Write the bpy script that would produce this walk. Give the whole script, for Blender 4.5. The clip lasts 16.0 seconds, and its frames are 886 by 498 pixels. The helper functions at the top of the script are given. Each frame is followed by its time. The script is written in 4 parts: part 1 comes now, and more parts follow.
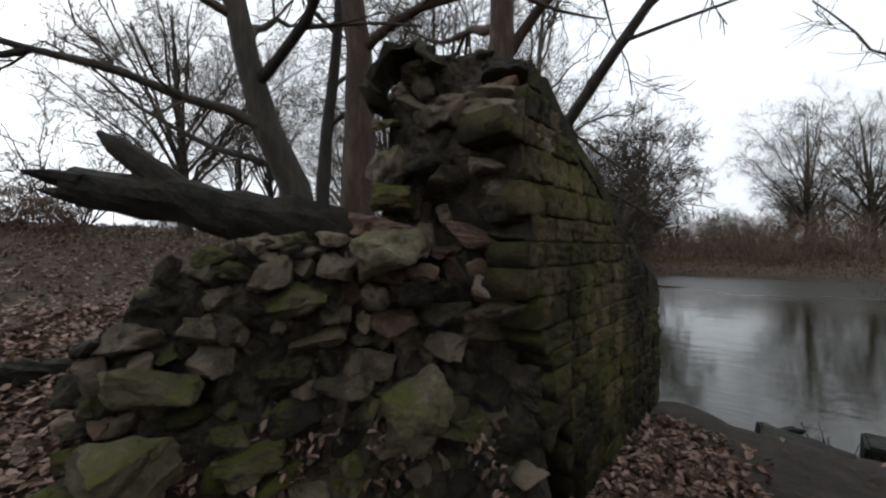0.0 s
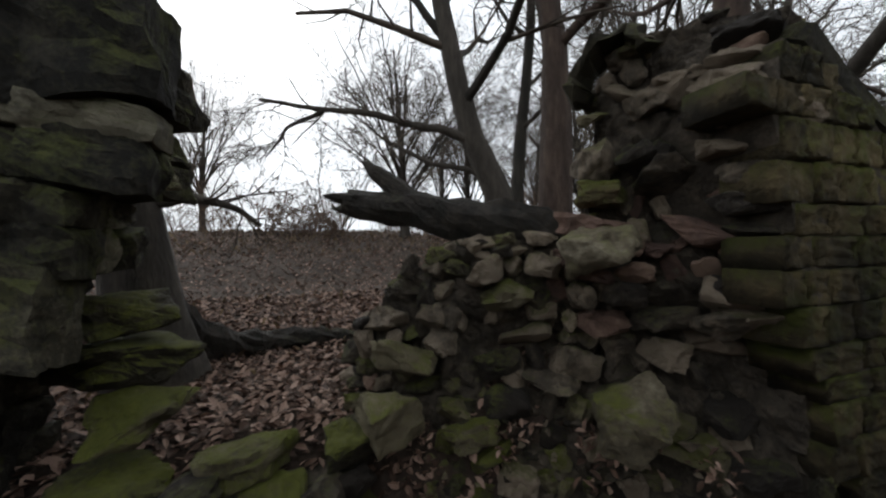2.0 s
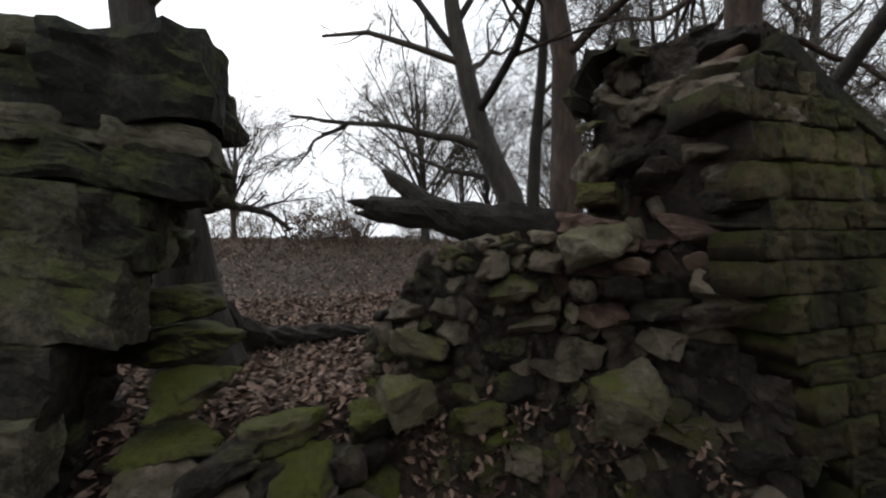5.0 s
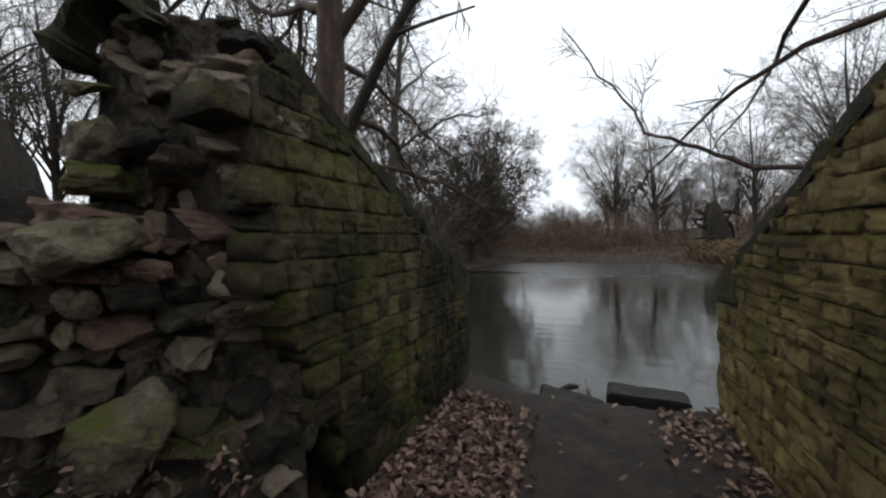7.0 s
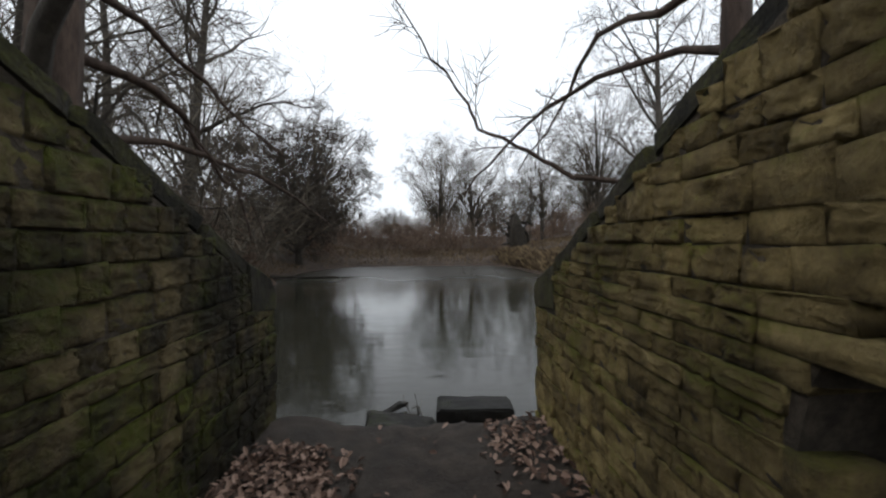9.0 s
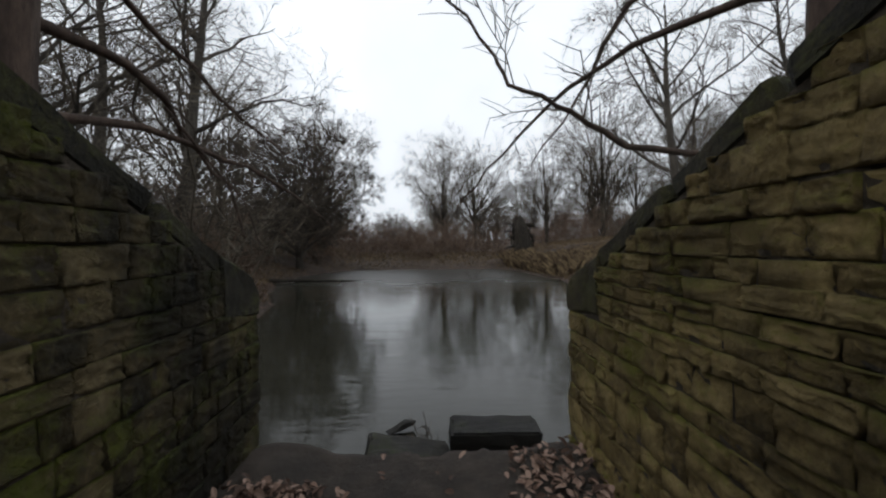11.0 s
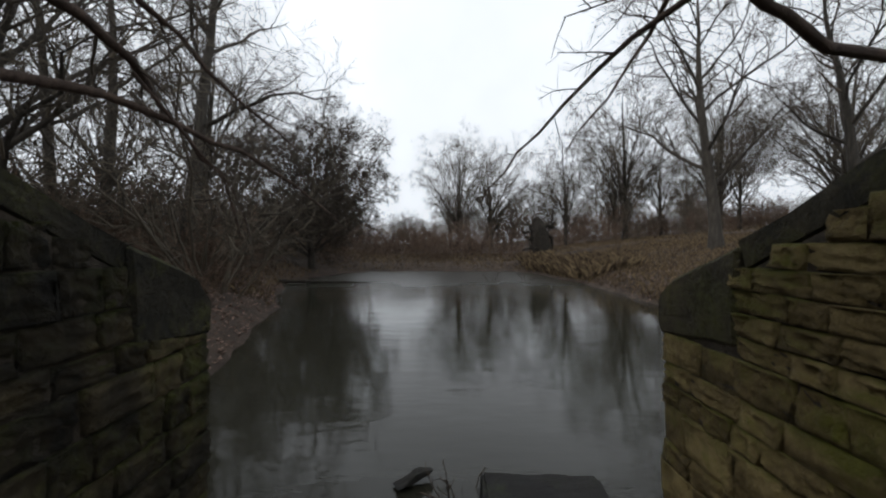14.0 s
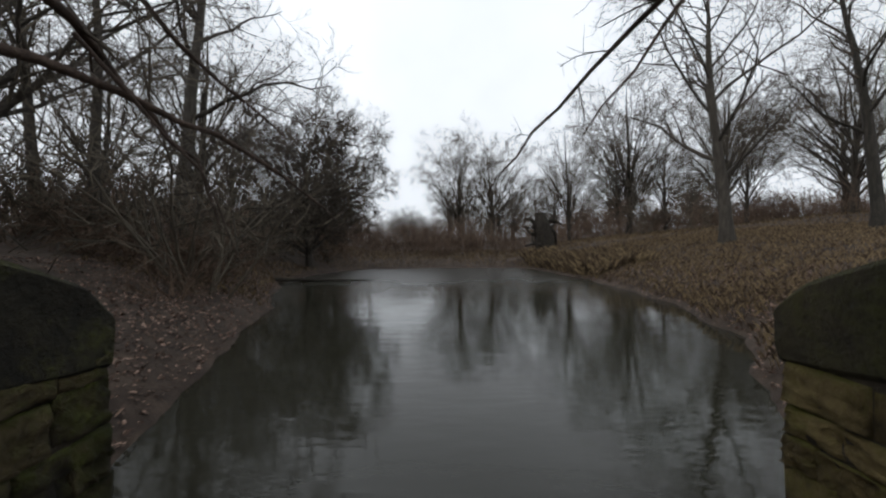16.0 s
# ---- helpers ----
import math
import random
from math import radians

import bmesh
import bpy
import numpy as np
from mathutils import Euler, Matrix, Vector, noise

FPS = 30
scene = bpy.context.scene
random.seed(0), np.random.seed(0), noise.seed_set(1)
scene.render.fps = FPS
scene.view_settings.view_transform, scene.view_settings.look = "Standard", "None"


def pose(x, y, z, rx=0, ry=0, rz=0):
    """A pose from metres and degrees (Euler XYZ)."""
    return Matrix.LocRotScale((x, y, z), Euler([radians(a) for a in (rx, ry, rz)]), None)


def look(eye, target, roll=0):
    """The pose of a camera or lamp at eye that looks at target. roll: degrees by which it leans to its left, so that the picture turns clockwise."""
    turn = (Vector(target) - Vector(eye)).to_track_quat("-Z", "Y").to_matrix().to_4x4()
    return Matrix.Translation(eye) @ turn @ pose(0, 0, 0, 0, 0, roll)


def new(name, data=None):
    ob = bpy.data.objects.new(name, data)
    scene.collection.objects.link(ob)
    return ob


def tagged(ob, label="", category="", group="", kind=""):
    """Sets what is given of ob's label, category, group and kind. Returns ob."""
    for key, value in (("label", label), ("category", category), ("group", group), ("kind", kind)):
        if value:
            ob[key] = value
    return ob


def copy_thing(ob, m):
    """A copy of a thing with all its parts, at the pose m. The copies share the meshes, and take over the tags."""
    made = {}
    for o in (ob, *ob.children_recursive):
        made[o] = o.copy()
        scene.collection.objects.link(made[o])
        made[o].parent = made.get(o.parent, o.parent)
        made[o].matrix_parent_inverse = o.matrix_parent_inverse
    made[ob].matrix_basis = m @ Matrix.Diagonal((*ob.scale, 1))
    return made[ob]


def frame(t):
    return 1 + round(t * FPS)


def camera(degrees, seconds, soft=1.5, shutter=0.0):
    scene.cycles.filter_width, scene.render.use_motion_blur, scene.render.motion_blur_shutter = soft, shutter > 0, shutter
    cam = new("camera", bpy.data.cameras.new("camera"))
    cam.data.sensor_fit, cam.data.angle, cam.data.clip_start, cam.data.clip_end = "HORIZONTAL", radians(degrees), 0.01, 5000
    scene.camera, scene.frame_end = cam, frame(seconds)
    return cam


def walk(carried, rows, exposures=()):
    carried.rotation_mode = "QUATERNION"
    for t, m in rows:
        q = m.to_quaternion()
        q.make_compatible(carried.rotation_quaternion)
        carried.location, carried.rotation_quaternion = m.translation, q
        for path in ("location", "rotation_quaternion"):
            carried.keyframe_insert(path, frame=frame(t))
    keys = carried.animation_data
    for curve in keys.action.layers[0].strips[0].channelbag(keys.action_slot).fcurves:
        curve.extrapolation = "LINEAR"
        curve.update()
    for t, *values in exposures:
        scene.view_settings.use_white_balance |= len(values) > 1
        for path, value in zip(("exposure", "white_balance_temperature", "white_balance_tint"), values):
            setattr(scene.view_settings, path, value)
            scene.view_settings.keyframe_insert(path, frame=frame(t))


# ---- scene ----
cam = camera(100.0, 16.0, soft=2.3)
PATH = [
    (0, (-0.302, -4.183, 1.587), (-1.619, -2.678, 1.59), -0.6),
    (0.5, (-0.316, -4.221, 1.582), (-1.841, -2.927, 1.592), -0.7),
    (1, (-0.318, -4.246, 1.589), (-1.969, -3.117, 1.595), -0.8),
    (1.5, (-0.313, -4.277, 1.595), (-2.092, -3.363, 1.598), -1.1),
    (2, (-0.295, -4.291, 1.591), (-2.17, -3.595, 1.598), -1.1),
    (2.5, (-0.265, -4.306, 1.582), (-2.216, -3.864, 1.596), -1.0),
    (3, (-0.24, -4.356, 1.576), (-2.23, -4.157, 1.599), -1.0),
    (5.5, (-0.045, -4.256, 1.54), (-1.838, -3.371, 1.575), -1.9),
    (6, (0.016, -4.066, 1.554), (-1.542, -2.812, 1.555), -2.0),
    (6.5, (0.121, -3.941, 1.59), (-1.095, -2.354, 1.545), -1.2),
    (7, (0.16, -3.82, 1.575), (-0.598, -1.97, 1.523), -1.3),
    (7.5, (0.123, -3.68, 1.581), (-0.152, -1.7, 1.525), -1.2),
    (8, (0.12, -3.567, 1.568), (0.137, -1.568, 1.502), -1.2),
    (8.5, (0.124, -3.368, 1.56), (0.208, -1.371, 1.488), -0.9),
    (9, (0.127, -3.226, 1.576), (0.237, -1.229, 1.53), -0.3),
    (11.5, (0.048, -2.569, 1.454), (0.146, -0.572, 1.431), -0.4),
    (12, (0.028, -2.427, 1.437), (0.167, -0.433, 1.395), 0.1),
    (12.5, (-0.037, -2.284, 1.43), (0.159, -0.294, 1.414), 0.2),
    (13, (-0.039, -2.154, 1.424), (0.14, -0.162, 1.397), -0.5),
    (13.5, (-0.005, -1.973, 1.424), (0.066, 0.026, 1.398), -0.6),
    (14, (0.006, -1.85, 1.418), (0.029, 0.15, 1.406), -0.0),
    (14.5, (-0.024, -1.709, 1.403), (0.032, 0.289, 1.364), 0.5),
    (15, (-0.066, -1.559, 1.402), (0.031, 0.439, 1.387), 0.3),
    (15.5, (-0.071, -1.438, 1.392), (0.022, 0.56, 1.361), -0.1),
    (16, (-0.032, -1.254, 1.396), (-0.012, 0.746, 1.366), -0.4),
]
EXPOSURES = [(0.0, -0.2), (6.5, -0.15), (8.0, 0.0), (9.0, -0.05), (11.5, -0.33), (16.0, -0.33)]
walk(cam, [(t, look(e, g, r)) for t, e, g, r in PATH], EXPOSURES)

# ---- sky and light: bright overcast winter sky ----
SUN_EL, SUN_AZ = radians(38), radians(-100)
world = bpy.data.worlds.new("overcast_sky")
scene.world = world
world.use_nodes = True
wn, wl = world.node_tree.nodes, world.node_tree.links
sky = wn.new("ShaderNodeTexSky")
sky.sky_type = "NISHITA"
sky.sun_disc = False
sky.sun_elevation, sky.sun_rotation = SUN_EL, SUN_AZ
sky.air_density, sky.dust_density, sky.ozone_density = 1.0, 6.0, 1.0
desat = wn.new("ShaderNodeHueSaturation")
desat.inputs["Saturation"].default_value = 0.22
wl.new(sky.outputs[0], desat.inputs["Color"])
clouds = wn.new("ShaderNodeTexNoise")
clouds.inputs["Scale"].default_value = 2.2
clouds.inputs["Detail"].default_value = 5
cloud_ramp = wn.new("ShaderNodeMapRange")
cloud_ramp.inputs[1].default_value, cloud_ramp.inputs[2].default_value = 0.3, 0.7
cloud_ramp.inputs[3].default_value, cloud_ramp.inputs[4].default_value = 0.95, 1.15
cloud_mix = wn.new("ShaderNodeMixRGB")
cloud_mix.blend_type = "MULTIPLY"
cloud_mix.inputs[0].default_value = 1.0
wc = wn.new("ShaderNodeTexCoord")
wl.new(wc.outputs["Generated"], clouds.inputs["Vector"])
wl.new(clouds.outputs[0], cloud_ramp.inputs[0])
veil = wn.new("ShaderNodeMixRGB")
veil.inputs[0].default_value = 0.86
veil.inputs[2].default_value = (8.5, 9.02, 9.65, 1)
wl.new(desat.outputs[0], veil.inputs[1])
wl.new(veil.outputs[0], cloud_mix.inputs[1])
wl.new(cloud_ramp.outputs[0], cloud_mix.inputs[2])
wl.new(cloud_mix.outputs[0], wn["Background"].inputs[0])
wn["Background"].inputs[1].default_value = 0.148
sun = new("sun", bpy.data.lights.new("sun", "SUN"))
sun.data.energy, sun.data.angle, sun.data.color = 0.65, radians(35), (0.98, 0.98, 0.95)
sun.matrix_world = look((0, 0, 0), (math.sin(SUN_AZ) * -math.cos(SUN_EL), -math.cos(SUN_AZ) * math.cos(SUN_EL), -math.sin(SUN_EL)))


# ---- materials ----
def surface(name, dark, mid, light, scale=6.0, rough=0.85, bump=0.5, bump_scale=40.0, moss=0.0, moss_col=(0.085, 0.09, 0.02),
            vary=0.25, island=False, stretch=(1, 1, 1), spec=0.3, object_space=False, stain=0.0):
    """Natural surface: three tones on two scales of noise, spread from piece to piece, relief, and moss on faces that look up."""
    m = bpy.data.materials.new(name)
    m.use_nodes = True
    n, l = m.node_tree.nodes, m.node_tree.links
    b = n["Principled BSDF"]
    b.inputs["Roughness"].default_value = rough
    b.inputs["Specular IOR Level"].default_value = spec
    geo = n.new("ShaderNodeNewGeometry")
    mapping = n.new("ShaderNodeMapping")
    mapping.inputs["Scale"].default_value = stretch
    if object_space:
        l.new(n.new("ShaderNodeTexCoord").outputs["Object"], mapping.inputs["Vector"])
    else:
        l.new(geo.outputs["Position"], mapping.inputs["Vector"])

    def noise_tex(s, detail=6, r=0.6):
        t = n.new("ShaderNodeTexNoise")
        t.inputs["Scale"].default_value, t.inputs["Detail"].default_value, t.inputs["Roughness"].default_value = s, detail, r
        l.new(mapping.outputs[0], t.inputs["Vector"])
        return t.outputs[0]

    def maths(op, a, c):
        t = n.new("ShaderNodeMath")
        t.operation = op
        for k, v in enumerate((a, c)):
            if isinstance(v, (int, float)):
                t.inputs[k].default_value = v
            else:
                l.new(v, t.inputs[k])
        return t.outputs[0]
    big, fine = noise_tex(scale), noise_tex(bump_scale, 8, 0.7)
    rnd = geo.outputs["Random Per Island"] if island else n.new("ShaderNodeObjectInfo").outputs["Random"]
    tone = maths("ADD", maths("MULTIPLY", big, 0.65), maths("MULTIPLY", fine, 0.35))
    tone = maths("ADD", tone, maths("MULTIPLY", maths("SUBTRACT", rnd, 0.5), vary))
    ramp = n.new("ShaderNodeValToRGB")
    ramp.color_ramp.elements[0].position, ramp.color_ramp.elements[0].color = 0.33, (*dark, 1)
    ramp.color_ramp.elements[1].position, ramp.color_ramp.elements[1].color = 0.68, (*light, 1)
    e = ramp.color_ramp.elements.new(0.5)
    e.color = (*mid, 1)
    l.new(tone, ramp.inputs[0])
    col = ramp.outputs[0]
    if moss > 0:
        sep = n.new("ShaderNodeSeparateXYZ")
        l.new(geo.outputs["Normal"], sep.inputs[0])
        patch = noise_tex(3.1, 7, 0.65)
        amount = maths("ADD", maths("MULTIPLY", sep.outputs[2], 0.38), maths("MULTIPLY", maths("SUBTRACT", patch, 0.5), 2.4))
        amount = maths("ADD", amount, maths("MULTIPLY", maths("SUBTRACT", fine, 0.5), 0.9))
        rng = n.new("ShaderNodeMapRange")
        rng.inputs[1].default_value, rng.inputs[2].default_value = 0.75 - moss, 1.25 - moss
        l.new(amount, rng.inputs[0])
        mix = n.new("ShaderNodeMixRGB")
        mossy = n.new("ShaderNodeMixRGB")
        l.new(fine, mossy.inputs[0])
        mossy.inputs[1].default_value = (*[c * 0.55 for c in moss_col], 1)
        mossy.inputs[2].default_value = (*[c * 1.5 for c in moss_col], 1)
        l.new(rng.outputs[0], mix.inputs[0])
        l.new(col, mix.inputs[1])
        l.new(mossy.outputs[0], mix.inputs[2])
        col = mix.outputs[0]
    if stain > 0:
        damp = noise_tex(1.1, 5, 0.65)
        rng2 = n.new("ShaderNodeMapRange")
        rng2.inputs[1].default_value, rng2.inputs[2].default_value = 0.42, 0.62
        rng2.inputs[3].default_value, rng2.inputs[4].default_value = 1 - stain, 1.0
        l.new(damp, rng2.inputs[0])
        mul = n.new("ShaderNodeMixRGB")
        mul.blend_type = "MULTIPLY"
        mul.inputs[0].default_value = 1.0
        l.new(col, mul.inputs[1])
        l.new(rng2.outputs[0], mul.inputs[2])
        col = mul.outputs[0]
    l.new(col, b.inputs["Base Color"])
    bp = n.new("ShaderNodeBump")
    bp.inputs["Strength"].default_value, bp.inputs["Distance"].default_value = bump, 0.03
    l.new(maths("ADD", fine, maths("MULTIPLY", big, 1.2)), bp.inputs["Height"])
    l.new(bp.outputs[0], b.inputs["Normal"])
    return m


# Beyond real hue: shade painted into the left wall's tones, sun into the right's.
M_WALL = surface("weathered_sandstone_shaded", (0.026, 0.021, 0.011), (0.09, 0.068, 0.032), (0.22, 0.168, 0.084), 6, moss=0.84, moss_col=(0.082, 0.09, 0.011), vary=0.2, bump=1.0, stain=0.8)
M_WALL_R = surface("ochre_sandstone_sunlit", (0.08, 0.056, 0.022), (0.23, 0.168, 0.068), (0.42, 0.32, 0.14), 6, moss=0.68, moss_col=(0.135, 0.128, 0.017), vary=0.17, bump=1.0, stain=0.45)
M_RUBBLE = surface("rubble_sandstone", (0.028, 0.022, 0.017), (0.1, 0.08, 0.058), (0.26, 0.205, 0.148), 9, moss=0.5, vary=0.6, bump=1.0, stain=0.3)
M_RED = surface("reddish_sandstone", (0.06, 0.036, 0.028), (0.13, 0.08, 0.06), (0.22, 0.15, 0.11), 8, moss=0.05, vary=0.4, bump=0.6)
M_MOSSY = surface("mossy_stone", (0.04, 0.034, 0.022), (0.09, 0.075, 0.045), (0.19, 0.16, 0.1), 7, moss=0.8, moss_col=(0.094, 0.1, 0.015), vary=0.4, bump=1.0, stain=0.3)
M_PALE = surface("pale_lichen_stone", (0.026, 0.023, 0.017), (0.08, 0.07, 0.047), (0.28, 0.25, 0.175), 5, moss=0.76, moss_col=(0.1, 0.108, 0.028), vary=0.35, bump=1.0, stain=0.5)
M_BOULDER = surface("pale_weathered_boulder", (0.05, 0.042, 0.028), (0.14, 0.115, 0.075), (0.36, 0.32, 0.235), 6, moss=0.62, moss_col=(0.1, 0.105, 0.02), vary=0.1, bump=1.0)
M_CORE = surface("earthy_lime_mortar", (0.028, 0.022, 0.016), (0.085, 0.068, 0.05), (0.18, 0.143, 0.105), 12, moss=0.38, vary=0.0, bump=1.0, bump_scale=55, stain=0.4)
M_COPING = surface("dark_mossy_coping", (0.012, 0.01, 0.006), (0.031, 0.026, 0.014), (0.074, 0.06, 0.032), 7, moss=0.76, moss_col=(0.06, 0.06, 0.011), vary=0.25, bump=1.0, stain=0.35)
M_SOIL = surface("leaf_mould_soil", (0.022, 0.015, 0.011), (0.048, 0.033, 0.024), (0.1, 0.07, 0.05), 2.5, moss=0.0, vary=0.0, bump=0.9, bump_scale=30)
M_MUD = surface("wet_trodden_mud", (0.02, 0.015, 0.011), (0.04, 0.029, 0.021), (0.075, 0.056, 0.042), 4, rough=0.75, vary=0.0, bump=1.0, bump_scale=45, spec=0.4)
M_BARK = surface("grey_brown_bark", (0.022, 0.019, 0.015), (0.046, 0.039, 0.031), (0.085, 0.072, 0.058), 9, vary=0.2, bump=0.9, bump_scale=35, stretch=(1, 1, 0.25), moss=0.12, moss_col=(0.06, 0.065, 0.025))
M_BARKR = surface("ruddy_bark", (0.028, 0.02, 0.015), (0.06, 0.04, 0.03), (0.11, 0.077, 0.057), 8, vary=0.1, bump=0.9, bump_scale=30, stretch=(1, 1, 0.3), moss=0.05)
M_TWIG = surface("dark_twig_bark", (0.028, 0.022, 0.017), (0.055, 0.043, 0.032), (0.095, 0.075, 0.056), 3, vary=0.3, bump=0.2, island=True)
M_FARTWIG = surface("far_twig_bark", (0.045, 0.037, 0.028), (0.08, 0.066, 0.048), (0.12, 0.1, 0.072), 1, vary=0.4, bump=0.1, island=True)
M_BRUSH = surface("brown_brushwood", (0.055, 0.036, 0.024), (0.1, 0.066, 0.045), (0.16, 0.108, 0.074), 1, vary=0.5, bump=0.1, island=True)
M_LOG = surface("rotting_mossy_wood", (0.008, 0.007, 0.005), (0.02, 0.016, 0.012), (0.044, 0.035, 0.025), 10, vary=0.1, bump=1.0, bump_scale=30, moss=0.36, moss_col=(0.05, 0.055, 0.016), stretch=(1, 1, 1))
M_LEAF = surface("fallen_oak_leaves", (0.06, 0.034, 0.023), (0.135, 0.08, 0.056), (0.28, 0.185, 0.14), 2, vary=0.95, bump=0.2, island=True, rough=0.7)
M_GRASS = surface("dry_winter_grass", (0.05, 0.032, 0.018), (0.1, 0.068, 0.038), (0.2, 0.145, 0.08), 1.2, vary=0.6, bump=0.1, island=True)
M_WETSTONE = surface("wet_dark_stone", (0.008, 0.007, 0.006), (0.016, 0.014, 0.011), (0.034, 0.03, 0.022), 8, rough=0.6, vary=0.2, bump=0.7, moss=0.35, moss_col=(0.03, 0.036, 0.01))


def water_material():
    m = bpy.data.materials.new("pond_water")
    m.use_nodes = True
    n, l = m.node_tree.nodes, m.node_tree.links
    b = n["Principled BSDF"]
    b.inputs["Base Color"].default_value = (0.022, 0.021, 0.015, 1)
    b.inputs["Roughness"].default_value = 0.06
    b.inputs["IOR"].default_value = 1.33
    geo = n.new("ShaderNodeNewGeometry")
    mp = n.new("ShaderNodeMapping")
    mp.inputs["Scale"].default_value = (0.55, 1.6, 1)
    l.new(geo.outputs["Position"], mp.inputs["Vector"])
    total = None
    for s, k in ((1.3, 1.0), (6.0, 0.3), (17.0, 0.06)):
        t = n.new("ShaderNodeTexNoise")
        t.inputs["Scale"].default_value, t.inputs["Detail"].default_value = s, 2
        l.new(mp.outputs[0], t.inputs["Vector"])
        w = n.new("ShaderNodeMath")
        w.operation = "MULTIPLY"
        l.new(t.outputs[0], w.inputs[0])
        w.inputs[1].default_value = k
        if total is None:
            total = w.outputs[0]
        else:
            a = n.new("ShaderNodeMath")
            l.new(total, a.inputs[0])
            l.new(w.outputs[0], a.inputs[1])
            total = a.outputs[0]
    sep = n.new("ShaderNodeSeparateXYZ")
    l.new(geo.outputs["Position"], sep.inputs[0])
    edge = n.new("ShaderNodeTexNoise")
    edge.inputs["Scale"].default_value, edge.inputs["Detail"].default_value = 0.45, 4
    l.new(geo.outputs["Position"], edge.inputs["Vector"])
    push = n.new("ShaderNodeMath")
    push.operation = "MULTIPLY_ADD"
    push.inputs[1].default_value = 9.0
    l.new(edge.outputs[0], push.inputs[0])
    l.new(sep.outputs[1], push.inputs[2])
    skin = n.new("ShaderNodeMapRange")
    skin.inputs[1].default_value, skin.inputs[2].default_value = 13.0, 20.0
    skin.inputs[3].default_value, skin.inputs[4].default_value = 0.06, 0.28
    l.new(push.outputs[0], skin.inputs[0])
    l.new(skin.outputs[0], b.inputs["Roughness"])
    bp = n.new("ShaderNodeBump")
    bp.inputs["Strength"].default_value, bp.inputs["Distance"].default_value = 0.36, 0.02
    l.new(total, bp.inputs["Height"])
    l.new(bp.outputs[0], b.inputs["Normal"])
    return m


M_WATER = water_material()


# ---- mesh helpers ----
def mesh_of(name, verts, faces, material, smooth=False):
    me = bpy.data.meshes.new(name)
    me.from_pydata(verts, [], faces)
    me.materials.append(material)
    if smooth:
        me.polygons.foreach_set("use_smooth", [True] * len(me.polygons))
    me.update()
    return me


def child(name, me, parent, m=None, label=""):
    ob = new(name, me)
    ob.parent = parent
    if m is not None:
        ob.matrix_basis = m
    if label:
        ob["label"] = label
    return ob


def bm_mesh(name, bm, material, smooth=False):
    me = bpy.data.meshes.new(name)
    bm.normal_update()
    bm.to_mesh(me)
    bm.free()
    me.materials.append(material)
    if smooth:
        me.polygons.foreach_set("use_smooth", [True] * len(me.polygons))
    return me


def fbm(p, s, seed=0.0):
    return noise.fractal(Vector(p) * s + Vector((seed, seed * 1.7, -seed)), 1.0, 2.0, 4)


def rock_mesh(seed, material, flat=1.0, count=13, name="stone", rough=0.07, fine=0):
    """Angular broken stone, about 1 m across before it is scaled."""
    r = random.Random(seed)
    bm = bmesh.new()
    for _ in range(count):
        v = Vector((r.uniform(-1, 1), r.uniform(-1, 1), r.uniform(-1, 1)))
        big = max(abs(c) for c in v)
        v = v / big * r.uniform(0.8, 1.0) * 0.5
        bm.verts.new((v.x, v.y, v.z * flat))
    hull = bmesh.ops.convex_hull(bm, input=bm.verts)
    bmesh.ops.delete(bm, geom=[g for g in hull["geom_interior"] if isinstance(g, bmesh.types.BMVert)], context="VERTS")
    bmesh.ops.dissolve_limit(bm, angle_limit=radians(14), verts=bm.verts, edges=bm.edges)
    bmesh.ops.bevel(bm, geom=list(bm.edges), offset=0.035, segments=1, affect="EDGES", clamp_overlap=True)
    bmesh.ops.triangulate(bm, faces=bm.faces)
    bmesh.ops.subdivide_edges(bm, edges=[e for e in bm.edges if e.calc_length() > 0.28], cuts=1)
    bmesh.ops.triangulate(bm, faces=bm.faces)
    if fine:
        bmesh.ops.subdivide_edges(bm, edges=[e for e in bm.edges if e.calc_length() > 0.1], cuts=fine, use_grid_fill=True)
        bmesh.ops.triangulate(bm, faces=bm.faces)
    for v in bm.verts:
        v.co += v.co.normalized() * (fbm(v.co, 3.0, seed) * rough + (fbm(v.co, 9.0, seed) * 0.03 if fine else 0))
    return bm_mesh(name, bm, material)


def block_mesh(seed, material, name="stone"):
    """Squared, weathered building stone in a unit cube; its worn front looks along +x."""
    r = random.Random(seed)
    bm = bmesh.new()
    bmesh.ops.create_cube(bm, size=1.0)
    for v in bm.verts:
        v.co.y += r.uniform(-0.03, 0.03)
        v.co.z += r.uniform(-0.05, 0.05)
        v.co.x += r.uniform(-0.05, 0.02)
    front = [f for f in bm.faces if f.normal.x > 0.8]
    bmesh.ops.bevel(bm, geom=list({e for f in front for e in f.edges}), offset=0.045, segments=1, affect="EDGES")
    front = sorted(bm.faces, key=lambda f: -f.calc_center_median().x)[:1]
    bmesh.ops.subdivide_edges(bm, edges=list(front[0].edges), cuts=6, use_grid_fill=True)
    for v in bm.verts:
        if v.co.x > 0.3:
            v.co.x += fbm(v.co, 2.2, seed) * 0.075 + fbm(v.co, 7.0, seed + 1) * 0.06
            v.co.y += fbm(v.co, 2.9, seed + 7) * 0.03
            v.co.z += fbm(v.co, 2.9, seed + 3) * 0.03
    return bm_mesh(name, bm, material, True)


